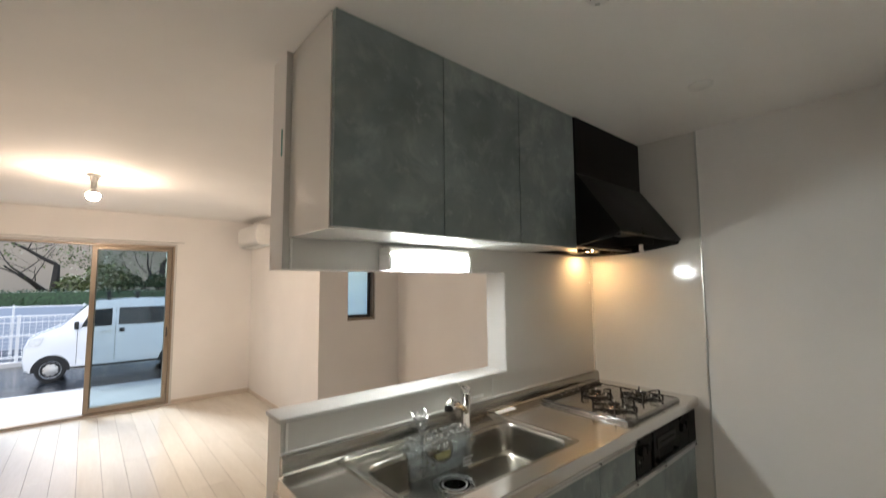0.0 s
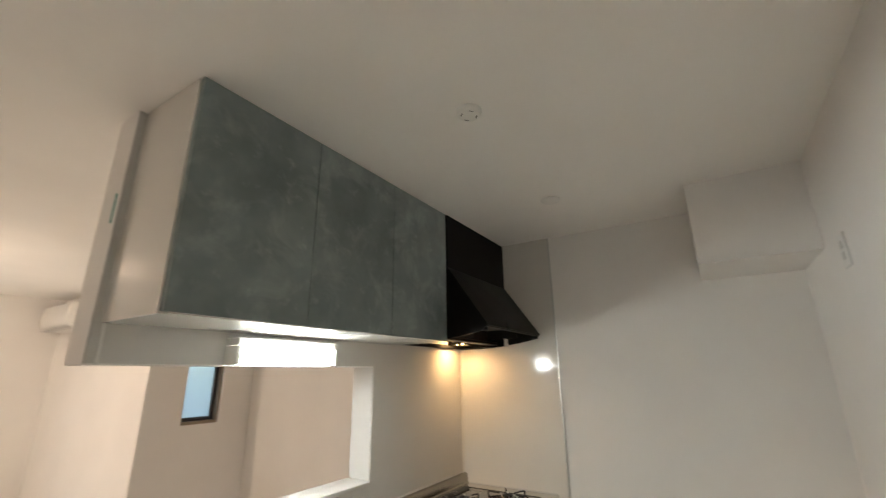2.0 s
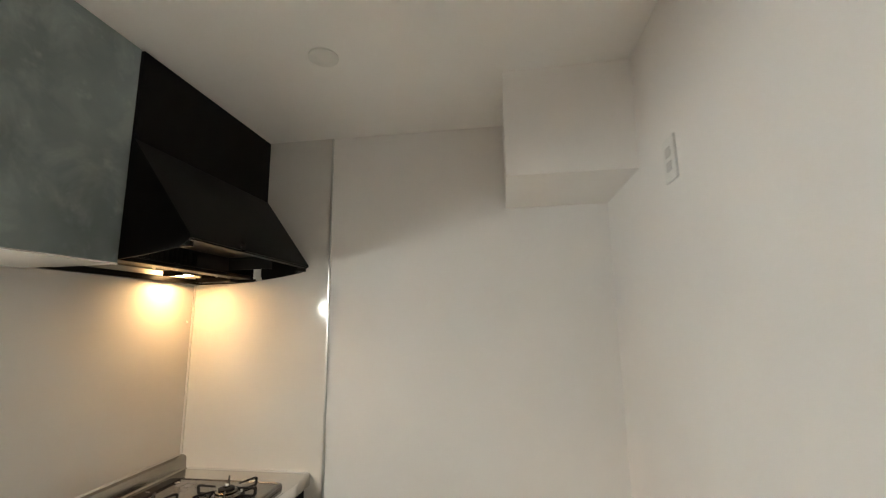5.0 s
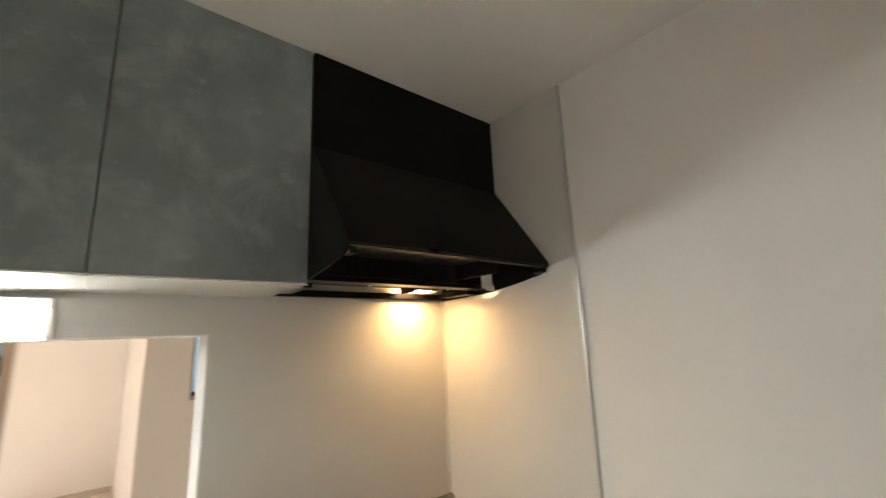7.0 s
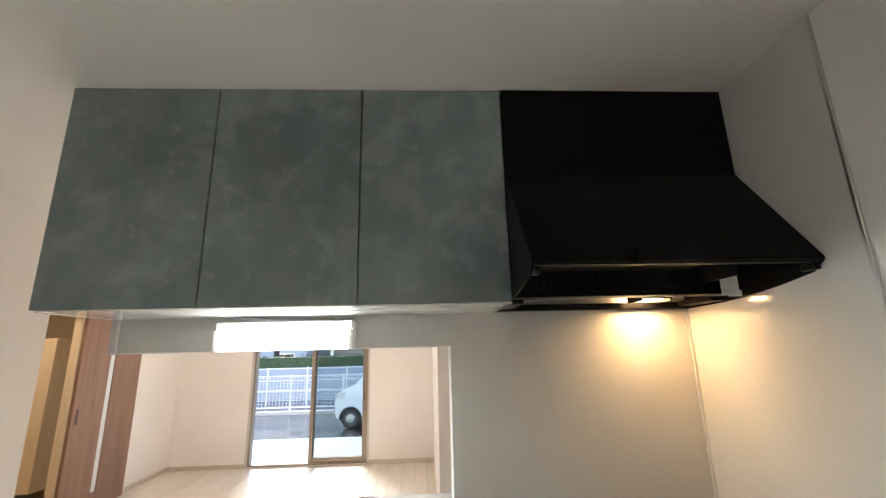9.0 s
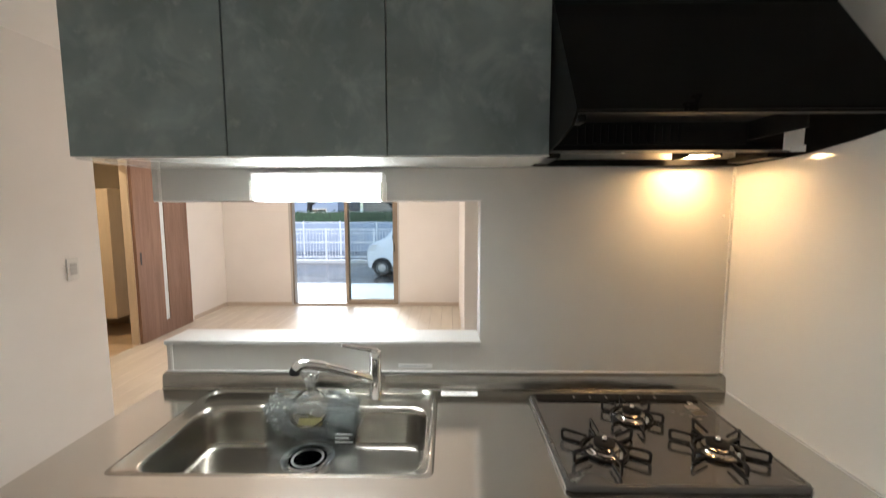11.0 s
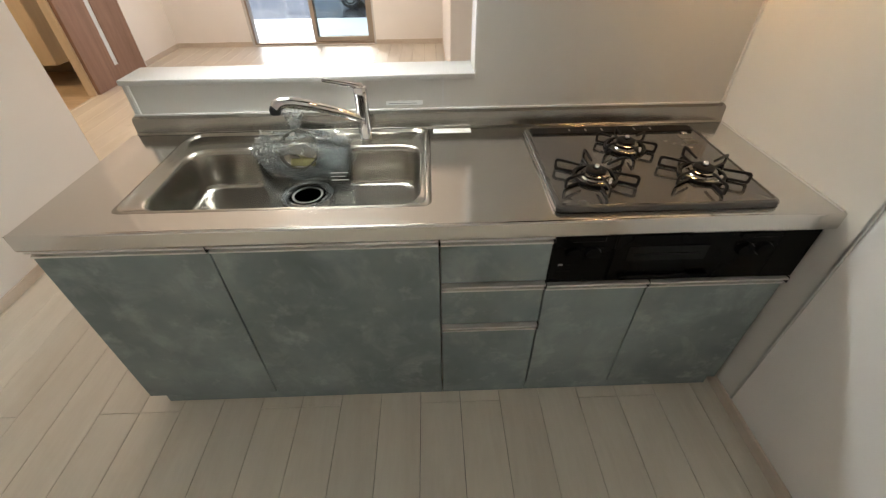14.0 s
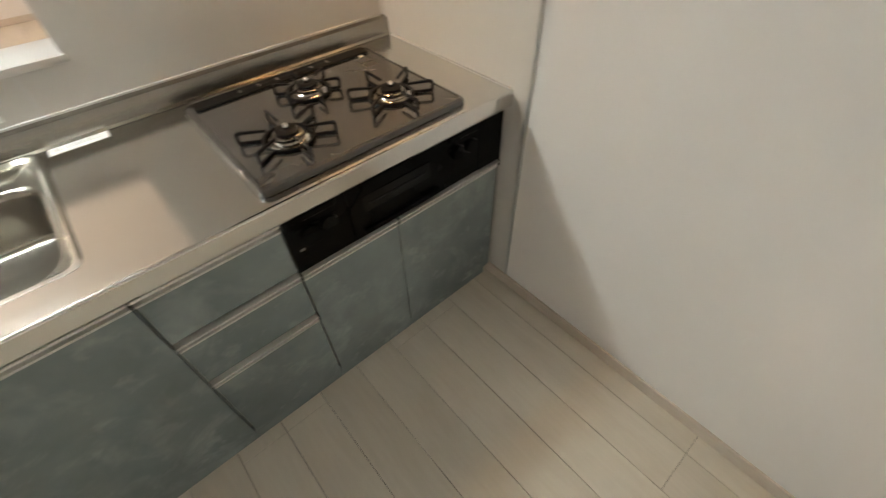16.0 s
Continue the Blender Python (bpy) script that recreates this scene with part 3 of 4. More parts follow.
# raised bead along the front, flat front face and its end caps
lip = [(WY0 + 0.010, WT), (WY0 + 0.0085, WT + 0.0012), (WY0 + 0.006, WT + 0.0018), (WY0 + 0.003, WT + 0.0010), (WY0 + 0.001, WT - 0.001), (WY0, WT - 0.004), (WY0, WT - 0.044), (WY0 + 0.003, WT - 0.050), (WY0 + 0.03, WT - 0.051)]
bm = bmesh.new()
rows = [[bm.verts.new((x, y, z)) for y, z in lip] for x in (WX0, WX1)]
for i in range(len(lip) - 1):
    bm.faces.new((rows[0][i], rows[1][i], rows[1][i + 1], rows[0][i + 1]))
for x in (WX0, WX1):
    bm.faces.new([bm.verts.new((x, y, z)) for y, z in lip + [(-0.04, WT - 0.051), (-0.04, WT)]])
part("front_edge", bm, "steel", counter, "flat steel front edge with a thin raised bead", False)
part("end_seal", boxes((WX0 - 0.0015, WX0 - 0.0002, WY0 + 0.001, WY0 + 0.009, WT - 0.046, WT)), "rubber", counter, "dark sealed edge", False)
# backguard takes the darker steel so that its reflections look dim
part("backguard", extrude_yz(bmesh.new(), [(-0.042, WT + 0.0005), (-0.036, WT + 0.006), (-0.034, WT + 0.046), (-0.030, WT + 0.054), (-0.018, WT + 0.058), (-0.0045, WT + 0.058), (-0.0045, WT - 0.03), (-0.042, WT - 0.03)], -2.101, WX1), "dimsteel", counter, "raised steel backguard")
part("sealant", boxes((-2.10, -0.006, -0.012, -0.0045, WT + 0.058, WT + 0.063), (RW - 0.011, RW - 0.0045, WY0 + 0.01, -0.046, WT - 0.002, WT + 0.004)), "white", counter, "white sealant line", False)
# sink: rim, faucet shelf, bowl with a pocket behind the drain
PKL, PKR, PKY = -1.665, -1.335, -0.072


def bowl_ring(d, z, r):
    """The bowl's outline, moved inwards by d, with rounded corners."""
    pts = [(BX0 + d, BY0 + d), (BX1 - d, BY0 + d), (BX1 - d, BY1 - d), (PKR - d, BY1 - d), (PKR - d, PKY - d), (PKL + d, PKY - d), (PKL + d, BY1 - d), (BX0 + d, BY1 - d)]
    out = []
    for i, p in enumerate(pts):
        a, b, c = Vector(pts[i - 1]), Vector(p), Vector(pts[(i + 1) % 8])
        q = r if i in (0, 1, 2, 7) else 0.03
        u, w = (a - b).normalized(), (c - b).normalized()
        q = min(q, 0.49 * (a - b).length, 0.49 * (c - b).length)
        for k in range(6):
            t = k / 5
            e = b + u * q * (1 - t) ** 2 + w * q * t ** 2
            out.append((e.x, e.y, z))
    return out


def rim_ring(d, z):
    """The pressed rim with as many points as the bowl's outline."""
    x0, x1, y0, y1 = -1.915 + d, -1.057 - d, -0.540 + min(d, 0.010), -0.030 - d
    pts = [((x0, y0), 0.03), ((x1, y0), 0.03), ((x1, y1), 0.05), ((PKR, y1), 0.0), ((PKR - 0.08, y1), 0.0), ((PKL + 0.08, y1), 0.0), ((PKL, y1), 0.0), ((x0, y1), 0.05)]
    out = []
    for i, (p, r) in enumerate(pts):
        a, b, c = Vector(pts[i - 1][0]), Vector(p), Vector(pts[(i + 1) % 8][0])
        q = r or 0.012
        u, w = (a - b).normalized(), (c - b).normalized()
        for k in range(6):
            t = k / 5
            e = b + u * q * (1 - t) ** 2 + w * q * t ** 2
            lift = min(1.0, max(0.08, (e.y - y0) / 0.05))
            out.append((e.x, e.y, WT + (z - WT) * lift + 0.0004))
    return out


bm = bmesh.new()
shelf = WT - 0.006
rings = [rim_ring(d, WT + z) for d, z in ((-0.001, -0.001), (0.003, 0.003), (0.008, 0.0042), (0.013, 0.003), (0.018, -0.003), (0.021, -0.006))]
for d, z, r in ((0.0, 0.0, 0.075), (0.003, -0.001, 0.075), (0.008, -0.006, 0.075), (0.012, -0.018, 0.075), (0.017, -0.112, 0.075), (0.020, -0.128, 0.073), (0.027, -0.136, 0.07), (0.038, -0.139, 0.065), (0.10, -0.145, 0.03)):
    rings.append(bowl_ring(d, shelf + z, r))
ring_loft(bm, rings, cap0=False)
bowl = part("sink_bowl", bm, "dimsteel", counter, "deep rounded steel sink bowl")
DC = (-1.487, -0.232, 0.6995)
part("drain", turned(bmesh.new(), DC, [(0.069, -0.002), (0.070, 0.003), (0.076, 0.006), (0.082, 0.008), (0.088, 0.007), (0.091, 0.0)], 36), "chrome", bowl, "round steel drain ring")
part("drain_collar", turned(bmesh.new(), DC, [(0.0685, 0.0036), (0.066, 0.006), (0.0625, 0.0036)], 36), "chrome", bowl, "inner steel collar")
part("drain_cap", turned(bmesh.new(), DC, [(0.0, 0.0008), (0.042, 0.0008), (0.046, 0.004), (0.052, 0.0045), (0.056, 0.0015), (0.068, 0.0025), (0.068, 0.0)], 32), "ink", bowl, "grey drain cover")

# label stuck on the worktop
lab = solid("paper_label", boxes((-1.046, -0.912, -0.082, -0.046, WT + 0.0006, WT + 0.0012)), "paperlabel", "small white paper label lying on the steel worktop", "label", smooth=False, origin=(-0.98, -0.06, WT))
for i in range(3):
    part("print_line", boxes((-1.035, -0.93 - 0.02 * (i % 2), -0.067 + i * 0.007, -0.0655 + i * 0.007, WT + 0.0013, WT + 0.0015)), "ink", lab, smooth=False)
lab2 = solid("wall_label", boxes((-1.21, -1.08, -0.0052, -0.0042, 0.925, 0.94)), "paperlabel", "slim white label stuck on the wall panel", "label", smooth=False, origin=(-1.145, -0.005, 0.93))
part("print_line", boxes((-1.20, -1.10, -0.0056, -0.0052, 0.930, 0.932)), "ink", lab2, smooth=False)
# thin white strip stands in for an upright reflection along the panel seam
strip = solid("seam_reflection", boxes((-1.012, -1.004, -0.0055, -0.0042, 0.913, 1.012)), "white", "white vertical strip for the reflection along the wall panel joint", "trim", kind="structure", smooth=False)

# ---- faucet ----
tap = thing("faucet", (-1.283, -0.085, 0.845), "chrome single-lever kitchen faucet standing behind the sink", "faucet")
part("base", turned(bmesh.new(), (-1.283, -0.085, 0.844), [(0.027, 0), (0.027, 0.006), (0.0235, 0.012), (0.0225, 0.10), (0.0225, 0.142), (0.0235, 0.146), (0.0235, 0.168), (0.021, 0.174), (0.0, 0.176)], 24), "chrome", tap)
sp = smooth_path([(-1.288, -0.092, 0.914), (-1.345, -0.127, 0.950), (-1.410, -0.167, 0.985), (-1.465, -0.201, 1.012), (-1.500, -0.224, 1.020), (-1.517, -0.234, 1.008)], 5)
spout = part("spout", tube(bmesh.new(), sp, [0.0145] * 12 + [0.0175] * (len(sp) - 12), 14), "chrome", tap)
part("spray_head", tube(bmesh.new(), [(-1.515, -0.233, 1.011), (-1.518, -0.235, 1.002), (-1.519, -0.236, 0.992)], [0.0165, 0.0178, 0.016], 14), "rubber", spout, "black spray head")
lever = part("lever", tube(bmesh.new(), smooth_path([(-1.283, -0.085, 1.014), (-1.30, -0.096, 1.026), (-1.335, -0.120, 1.042), (-1.385, -0.152, 1.062)], 4), [0.018, 0.017, 0.014, 0.011, 0.0095, 0.009, 0.0085, 0.008, 0.0075, 0.007, 0.0065, 0.006, 0.005], 12), "chrome", tap)


# ---- plastic-wrapped parts in the sink ----
def crumpled(bm, c, size, seed, amount=0.25, sub=4, tilt=0.0):
    r = bmesh.ops.create_icosphere(bm, subdivisions=sub, radius=1.0)
    for v in r["verts"]:
        p = v.co * 2.3 + Vector((seed, seed * 2, 0))
        a = noise.noise(p) + 0.6 * abs(noise.noise(p * 2.7)) + 0.35 * abs(noise.noise(p * 6.1))
        v.co *= 1 + amount * (a - 0.4)
        v.co = Vector((v.co.x * size[0], v.co.y * size[1], v.co.z * size[2]))
    rot = Matrix.Translation(c) @ Matrix.Rotation(tilt, 4, "X")
    bmesh.ops.transform(bm, matrix=rot, verts=r["verts"])
    return bm


def film_sheet(c, hx, hz, seed, amount, lean):
    """A creased sheet of film: a grid pushed in and out along sharp ridges, with a ragged outline."""
    bm = bmesh.new()
    nx, nz = 44, 26
    grid = []
    for i in range(nx + 1):
        col = []
        for k in range(nz + 1):
            u, v = 2 * i / nx - 1, 2 * k / nz - 1
            p = Vector((u * 2.2 + seed, v * 1.6 + seed * 2, seed))
            ridge = 1 - abs(noise.noise(p * 1.3)) * 2.4 + 0.45 * (1 - abs(noise.noise(p * 2.9)) * 2.4) + 0.12 * (1 - abs(noise.noise(p * 6.1)) * 2.4)
            edge = 1 + 0.10 * noise.noise(p * 2.0 + Vector((9, 0, 0)))
            curl = 0.35 * (u * u + v * v)
            x = c[0] + hx * u * edge * (1 - 0.12 * v * v)
            z = c[2] + hz * v * edge * (1 - 0.10 * u * u)
            y = c[1] + amount * (ridge - 0.8) + 0.03 * curl - (z - c[2]) * lean * -1
            col.append(bm.verts.new((x, y, z)))
        grid.append(col)
    for i in range(nx):
        for k in range(nz):
            bm.faces.new((grid[i][k], grid[i + 1][k], grid[i + 1][k + 1], grid[i][k + 1]))
    return bm


pack = thing("wrapped_sink_basket", (-1.49, -0.15, 0.68), "clear plastic bag with a dark sink strainer and yellow sponge", "plastic bag")
bag = part("bag", film_sheet((-1.495, -0.150, 0.792), 0.172, 0.098, 3.1, 0.014, -0.25), "film", pack, "crumpled clear film")
part("bag_fold", film_sheet((-1.495, -0.112, 0.800), 0.165, 0.090, 7.7, 0.012, -0.2), "film", pack)
part("bag_fold", film_sheet((-1.385, -0.170, 0.785), 0.070, 0.075, 8.4, 0.014, -0.4), "film", pack)
part("bag_fold", film_sheet((-1.600, -0.160, 0.800), 0.060, 0.070, 5.7, 0.014, -0.4), "film", pack)
part("bag_fold", film_sheet((-1.480, -0.180, 0.750), 0.100, 0.034, 2.2, 0.012, -0.6), "film", pack)
bm = bmesh.new()
turned(bm, (0, 0, 0), [(0.050, 0.0), (0.066, 0.003), (0.070, 0.018), (0.066, 0.022), (0.060, 0.010), (0.046, 0.006)], 32)
bm.transform(Matrix.Translation((-1.505, -0.140, 0.826)) @ Matrix.Rotation(radians(50), 4, "X"))
part("strainer", bm, "dimsteel", pack, "round steel strainer rim")
bm = bmesh.new()
turned(bm, (0, 0, 0), [(0.0, 0.004), (0.040, 0.004), (0.045, 0.0), (0.038, -0.008), (0.0, -0.010)], 28)
bm.transform(Matrix.Translation((-1.502, -0.146, 0.815)) @ Matrix.Rotation(radians(50), 4, "X"))
part("strainer_cap", bm, "rubber", pack, "dark rubber cap")
bm = bmesh.new()
box(bm, -0.042, 0.042, -0.008, 0.008, -0.014, 0.014, 0.006, 2)
bm.transform(Matrix.Translation((-1.495, -0.172, 0.797)) @ Matrix.Rotation(radians(-35), 4, "X"))
part("sponge", bm, "sponge", pack, "yellow sponge")
for i in range(3):
    part("print_line", boxes((-1.405, -1.345 - 0.012 * (i % 2), -0.193, -0.1925, 0.735 + i * 0.014, 0.738 + i * 0.014)), "paperlabel", pack, "white printed line", False)
neck = film_sheet((-1.527, -0.075, 0.915), 0.034, 0.045, 1.9, 0.010, 0.25)
for v in neck.verts:
    v.co.x = -1.527 + (v.co.x + 1.527) * (0.95 + 11 * (v.co.z - 0.915))
part("bag_neck", neck, "film", pack, "gathered neck of the film bag")

# ---- gas cooker ----
stove = thing("gas_cooker", (-0.44, -0.35, 0.85), "dark enamel built-in gas cooker with three burners", "gas cooker")
bm = bmesh.new()
ring_loft(bm, [round_rect(SX0 + d, SX1 - d, SY0 + d, SY1 - d, z, r, 5) for d, z, r in ((0, 0.8515, 0.02), (0, 0.862, 0.02), (0.003, 0.867, 0.019), (0.010, 0.869, 0.016), (0.014, 0.866, 0.014), (0.05, 0.866, 0.01))])
part("top_plate", bm, "enamel", stove, "glossy dark enamel top plate")
for tx in (SX0 - 0.003, SX1):
    part("side_trim", boxes((tx, tx + 0.003, SY0 + 0.012, SY1 - 0.012, 0.8515, 0.860)), "chrome", stove, "thin chrome edge", False)
vent = part("exhaust_cover", boxes((SX0 + 0.022, SX1 - 0.022, SY1 - 0.060, SY1 - 0.012, 0.8665, 0.872), bevel=0.002), "blackdark", stove, "black exhaust grille")
for i in range(26):
    x = SX0 + 0.15 + i * 0.0112
    part("slot", boxes((x, x + 0.005, SY1 - 0.045, SY1 - 0.028, 0.8722, 0.8732)), "burner" if i % 5 == 0 else "iron", vent, smooth=False)


def burner(cx, cy, rad, name="burner"):
    z = 0.8665
    b = part(name, turned(bmesh.new(), (cx, cy, z), [(0.050, 0), (0.051, 0.002), (0.047, 0.005), (0.040, 0.006), (0.037, 0.010), (0.038, 0.017), (0.035, 0.019), (0.0, 0.019)], 28), "burnerdark", stove, "steel burner ring")
    part("cap", turned(bmesh.new(), (cx, cy, z + 0.019), [(0.026, 0), (0.029, 0.002), (0.028, 0.008), (0.021, 0.010), (0.012, 0.010), (0.011, 0.007)], 28), "iron", b, "black burner cap")
    part("sensor", turned(bmesh.new(), (cx, cy, z + 0.026), [(0.0055, 0), (0.0055, 0.007), (0.0075, 0.008), (0.0075, 0.012), (0.0055, 0.015), (0.0, 0.016)], 16), "chrome", b, "chrome heat sensor")
    part("igniter", turned(bmesh.new(), (cx + 0.03, cy - 0.042, z + 0.004), [(0.004, 0), (0.004, 0.014), (0.001, 0.017)], 8), "white", b)
    g = bmesh.new()
    pts = [(cx + 0.060 * math.cos(2 * math.pi * i / 24), cy + 0.060 * math.sin(2 * math.pi * i / 24), z + 0.006) for i in range(24)]
    rings = []
    for i, p in enumerate(pts):
        a = 2 * math.pi * i / 24
        u = Vector((math.cos(a), math.sin(a), 0))
        p = Vector(p)
        rings.append([p + u * 0.0035 + Vector((0, 0, -0.005)), p + u * 0.0035 + Vector((0, 0, 0.0015)), p - u * 0.003 + Vector((0, 0, 0.0015)), p - u * 0.003 + Vector((0, 0, -0.005))])
    ring_loft(g, rings, closed=True)
    gr = part("grate", g, "iron", stove, "black cast-iron pan support")
    for k in range(6):
        a = radians(30 + 60 * k)
        arm = bmesh.new()
        w = 0.0024
        # an upright loop: foot, outer post, top bar
        prof = [(0.058, 0.001), (rad - 0.004, 0.001), (rad, 0.005), (rad + 0.001, 0.027), (rad - 0.004, 0.033), (rad - 0.014, 0.034), (0.046, 0.031), (0.046, 0.026), (rad - 0.013, 0.027), (rad - 0.007, 0.024), (rad - 0.008, 0.009), (rad - 0.012, 0.007), (0.058, 0.007)]
        near, far = [[arm.verts.new((x, y, h)) for x, h in prof] for y in (-w, w)]
        arm.faces.new(near[::-1])
        arm.faces.new(far)
        for q in range(len(prof)):
            arm.faces.new((near[q - 1], near[q], far[q], far[q - 1]))
        arm.transform(Matrix.Translation((cx, cy, z)) @ Matrix.Rotation(a, 4, "Z"))
        part("arm", arm, "iron", gr, smooth=False)


burner(-0.590, -0.442, 0.118)
burner(-0.281, -0.441, 0.118)
burner(-0.436, -0.260, 0.092)
for i in range(4):
    part("indicator_mark", boxes((-0.290 + i * 0.02, -0.278 + i * 0.02, -0.225 - i * 0.016, -0.218 - i * 0.016, 0.8662, 0.8668)), "burner", stove, smooth=False)
part("plate_print", boxes((-0.225, -0.185, -0.205, -0.175, 0.8662, 0.8667), (-0.225, -0.185, -0.245, -0.215, 0.8662, 0.8667)), "burner", stove, "grey printed marks", False)
knob = part("pilot_button", turned(bmesh.new(), (-0.20, -0.170, 0.866), [(0.010, 0), (0.010, 0.005), (0.007, 0.007), (0.0, 0.007)], 16), "chrome", stove)
# cooker front below the worktop
GY = FY - 0.004
face = part("front_panel", boxes((-0.727, -0.004, GY, GY + 0.03, 0.615, 0.797), bevel=0.002), "panelblack", stove, "black control panel")
part("grill_door", boxes((-0.560, -0.245, GY - 0.008, GY, 0.622, 0.79), bevel=0.003), "panelblack", face, "black grill door")
part("grill_window", boxes((-0.523, -0.300, GY - 0.0105, GY - 0.008, 0.700, 0.752), bevel=0.001), "darkglass", face, "dark glass grill window")
part("grill_handle", boxes((-0.530, -0.275, GY - 0.022, GY - 0.008, 0.636, 0.654), bevel=0.005, seg=2), "panelblack", face)
part("grill_rack", boxes((-0.505, -0.320, GY - 0.012, GY - 0.0108, 0.722, 0.7265)), "iron", face, "dim strip behind the glass", False)
for x0, x1 in ((-0.70, -0.59), (-0.222, -0.118)):
    part("control_lid", boxes((x0, x1, GY - 0.006, GY, 0.768, 0.785), bevel=0.002), "panelblack", face)
    for i in range(2):
        cx = x0 + 0.03 + i * 0.052
        part("control_knob", turned(bmesh.new(), (cx, GY - 0.001, 0.728), [(0.023, 0.0), (0.023, -0.004), (0.021, -0.012), (0.0, -0.013)], 20, "y"), "panelblack", face)
    part("grip_slot", boxes((x0, x1, GY - 0.004, GY, 0.742, 0.750), bevel=0.001), "darkglass", face)
for i in range(5):
    x = -0.706 + 0.024 * (i % 3)
    part("panel_button", boxes((x, x + 0.013, GY - 0.003, GY, 0.682 - 0.024 * (i // 3), 0.689 - 0.024 * (i // 3)), bevel=0.001), "burner" if i == 0 else "darkglass", face)
part("side_panel", boxes((-0.104, -0.004, GY - 0.003, GY, 0.617, 0.795), bevel=0.001), "panelblack", face, "plain black filler panel")

# ---- wall cabinets ----
UY, UZ0, UZ1 = -0.355, 1.675, 2.3735
UX = (-2.087, -1.637, -1.188, -0.738)


def wall_cabinet(x0, x1, side):
    u = thing("wall_cabinet", ((x0 + x1) / 2, -0.17, UZ0), "slate-grey stone-look wall cabinet hung under the ceiling", "cabinet", "wall cabinets")
    part("body", boxes((x0 + (0.017 if side else 0.0005), x1 - 0.0005, UY + 0.022, -0.005, UZ0 + 0.004, UZ1)), "cab_white", u, "white carcass", False)
    part("underside", boxes((x0 + (0.017 if side else 0.0005), x1 - 0.0005, UY + 0.001, -0.005, UZ0 - 0.002, UZ0 + 0.002)), "gloss", u, "glossy white underside", False)
    part("door", boxes((x0 + 0.002, x1 - 0.002, UY, UY + 0.020, UZ0 + 0.003, UZ1 - 0.0005), bevel=0.001), "front", u, "slate-grey stone-look door")
    return u


for i in range(3):
    wc = wall_cabinet(UX[i], UX[i + 1], i == 0)
    if i == 0:
        part("side_panel", boxes((-2.0885, -2.0705, UY + 0.021, -0.005, UZ0 - 0.003, UZ1), bevel=0.001), "gloss", wc, "glossy white end panel")
bit = solid("tape_strip", boxes((-2.1116, -2.1102, 0.02, 0.032, 1.98, 2.08)), "tape", "short strip of green masking tape on the wall end", "tape", smooth=False, origin=(-2.111, 0.026, 2.03))

# ---- tube light below the cabinets ----
lamp = thing("tube_light", (-1.48, -0.05, 1.60), "lit white fluorescent tube light on the wall panel", "light")
part("housing", boxes((-1.705, -1.245, -0.085, -0.0045, 1.626, 1.652), (-1.705, -1.245, -0.02, -0.0045, 1.558, 1.626), bevel=0.003), "plastic", lamp, "white housing")
for ex in (-1.710, -1.256):
    part("end_cap", boxes((ex, ex + 0.016, -0.094, -0.0205, 1.556, 1.6255), bevel=0.006, seg=2), "plastic", lamp, "white end cap")
part("diffuser", extrude_yz(bmesh.new(), [(-0.0205, 1.6255), (-0.084, 1.6255), (-0.090, 1.615), (-0.091, 1.590), (-0.086, 1.570), (-0.072, 1.560), (-0.05, 1.557), (-0.0205, 1.557)], -1.6935, -1.2565), "tube", lamp, "glowing white diffuser")

# ---- range hood ----
HX0, HX1 = -0.736, RW - 0.006
hood = thing("range_hood", (-0.37, -0.25, 1.68), "matt black range hood with its work light on", "range hood")
part("chimney", boxes((HX0, HX1, -0.362, -0.005, 2.07, 2.373), bevel=0.002), "black", hood, "black upper box")
prof = [(-0.005, 2.07), (-0.362, 2.07), (-0.584, 1.756), (-0.586, 1.747), (-0.552, 1.720), (-0.45, 1.702), (-0.31, 1.684), (-0.20, 1.678), (-0.005, 1.675)]
part("side_plate", extrude_yz(bmesh.new(), prof, HX0, HX0 + 0.006), "black", hood)
part("side_plate", extrude_yz(bmesh.new(), prof, HX1 - 0.006, HX1), "black", hood)
part("canopy", extrude_yz(bmesh.new(), [(-0.362, 2.07), (-0.584, 1.756), (-0.586, 1.747), (-0.577, 1.745), (-0.572, 1.752), (-0.352, 2.062)], HX0 + 0.006, HX1 - 0.006), "black", hood, "sloping black canopy")
part("lip", boxes((HX0 + 0.006, HX1 - 0.006, -0.582, -0.555, 1.741, 1.747)), "blackdark", hood, smooth=False)
base = part("base_frame", boxes((HX0 + 0.006, HX1 - 0.006, -0.033, -0.005, 1.677, 1.70), (HX0 + 0.006, HX1 - 0.006, -0.30, -0.235, 1.696, 1.712), (HX0 + 0.006, HX0 + 0.06, -0.235, -0.05, 1.682, 1.70), (HX1 - 0.06, HX1 - 0.006, -0.235, -0.05, 1.682, 1.70), bevel=0.002), "black", hood, "black lower frame")
part("baffle", boxes((HX0 + 0.03, -0.162, -0.50, -0.27, 1.775, 1.783), (HX0 + 0.03, -0.162, -0.30, -0.292, 1.712, 1.775), (-0.162, -0.156, -0.50, -0.27, 1.722, 1.783)), "blackdark", hood, "black inner baffle", False)
part("filter", boxes((HX0 + 0.062, HX1 - 0.062, -0.233, -0.035, 1.7195, 1.7255)), "blackdark", hood, smooth=False)
for i in range(14):
    x = HX0 + 0.09 + i * 0.022
    part("slit", boxes((x, x + 0.008, -0.303, -0.3005, 1.715, 1.768)), "black", hood, smooth=False)
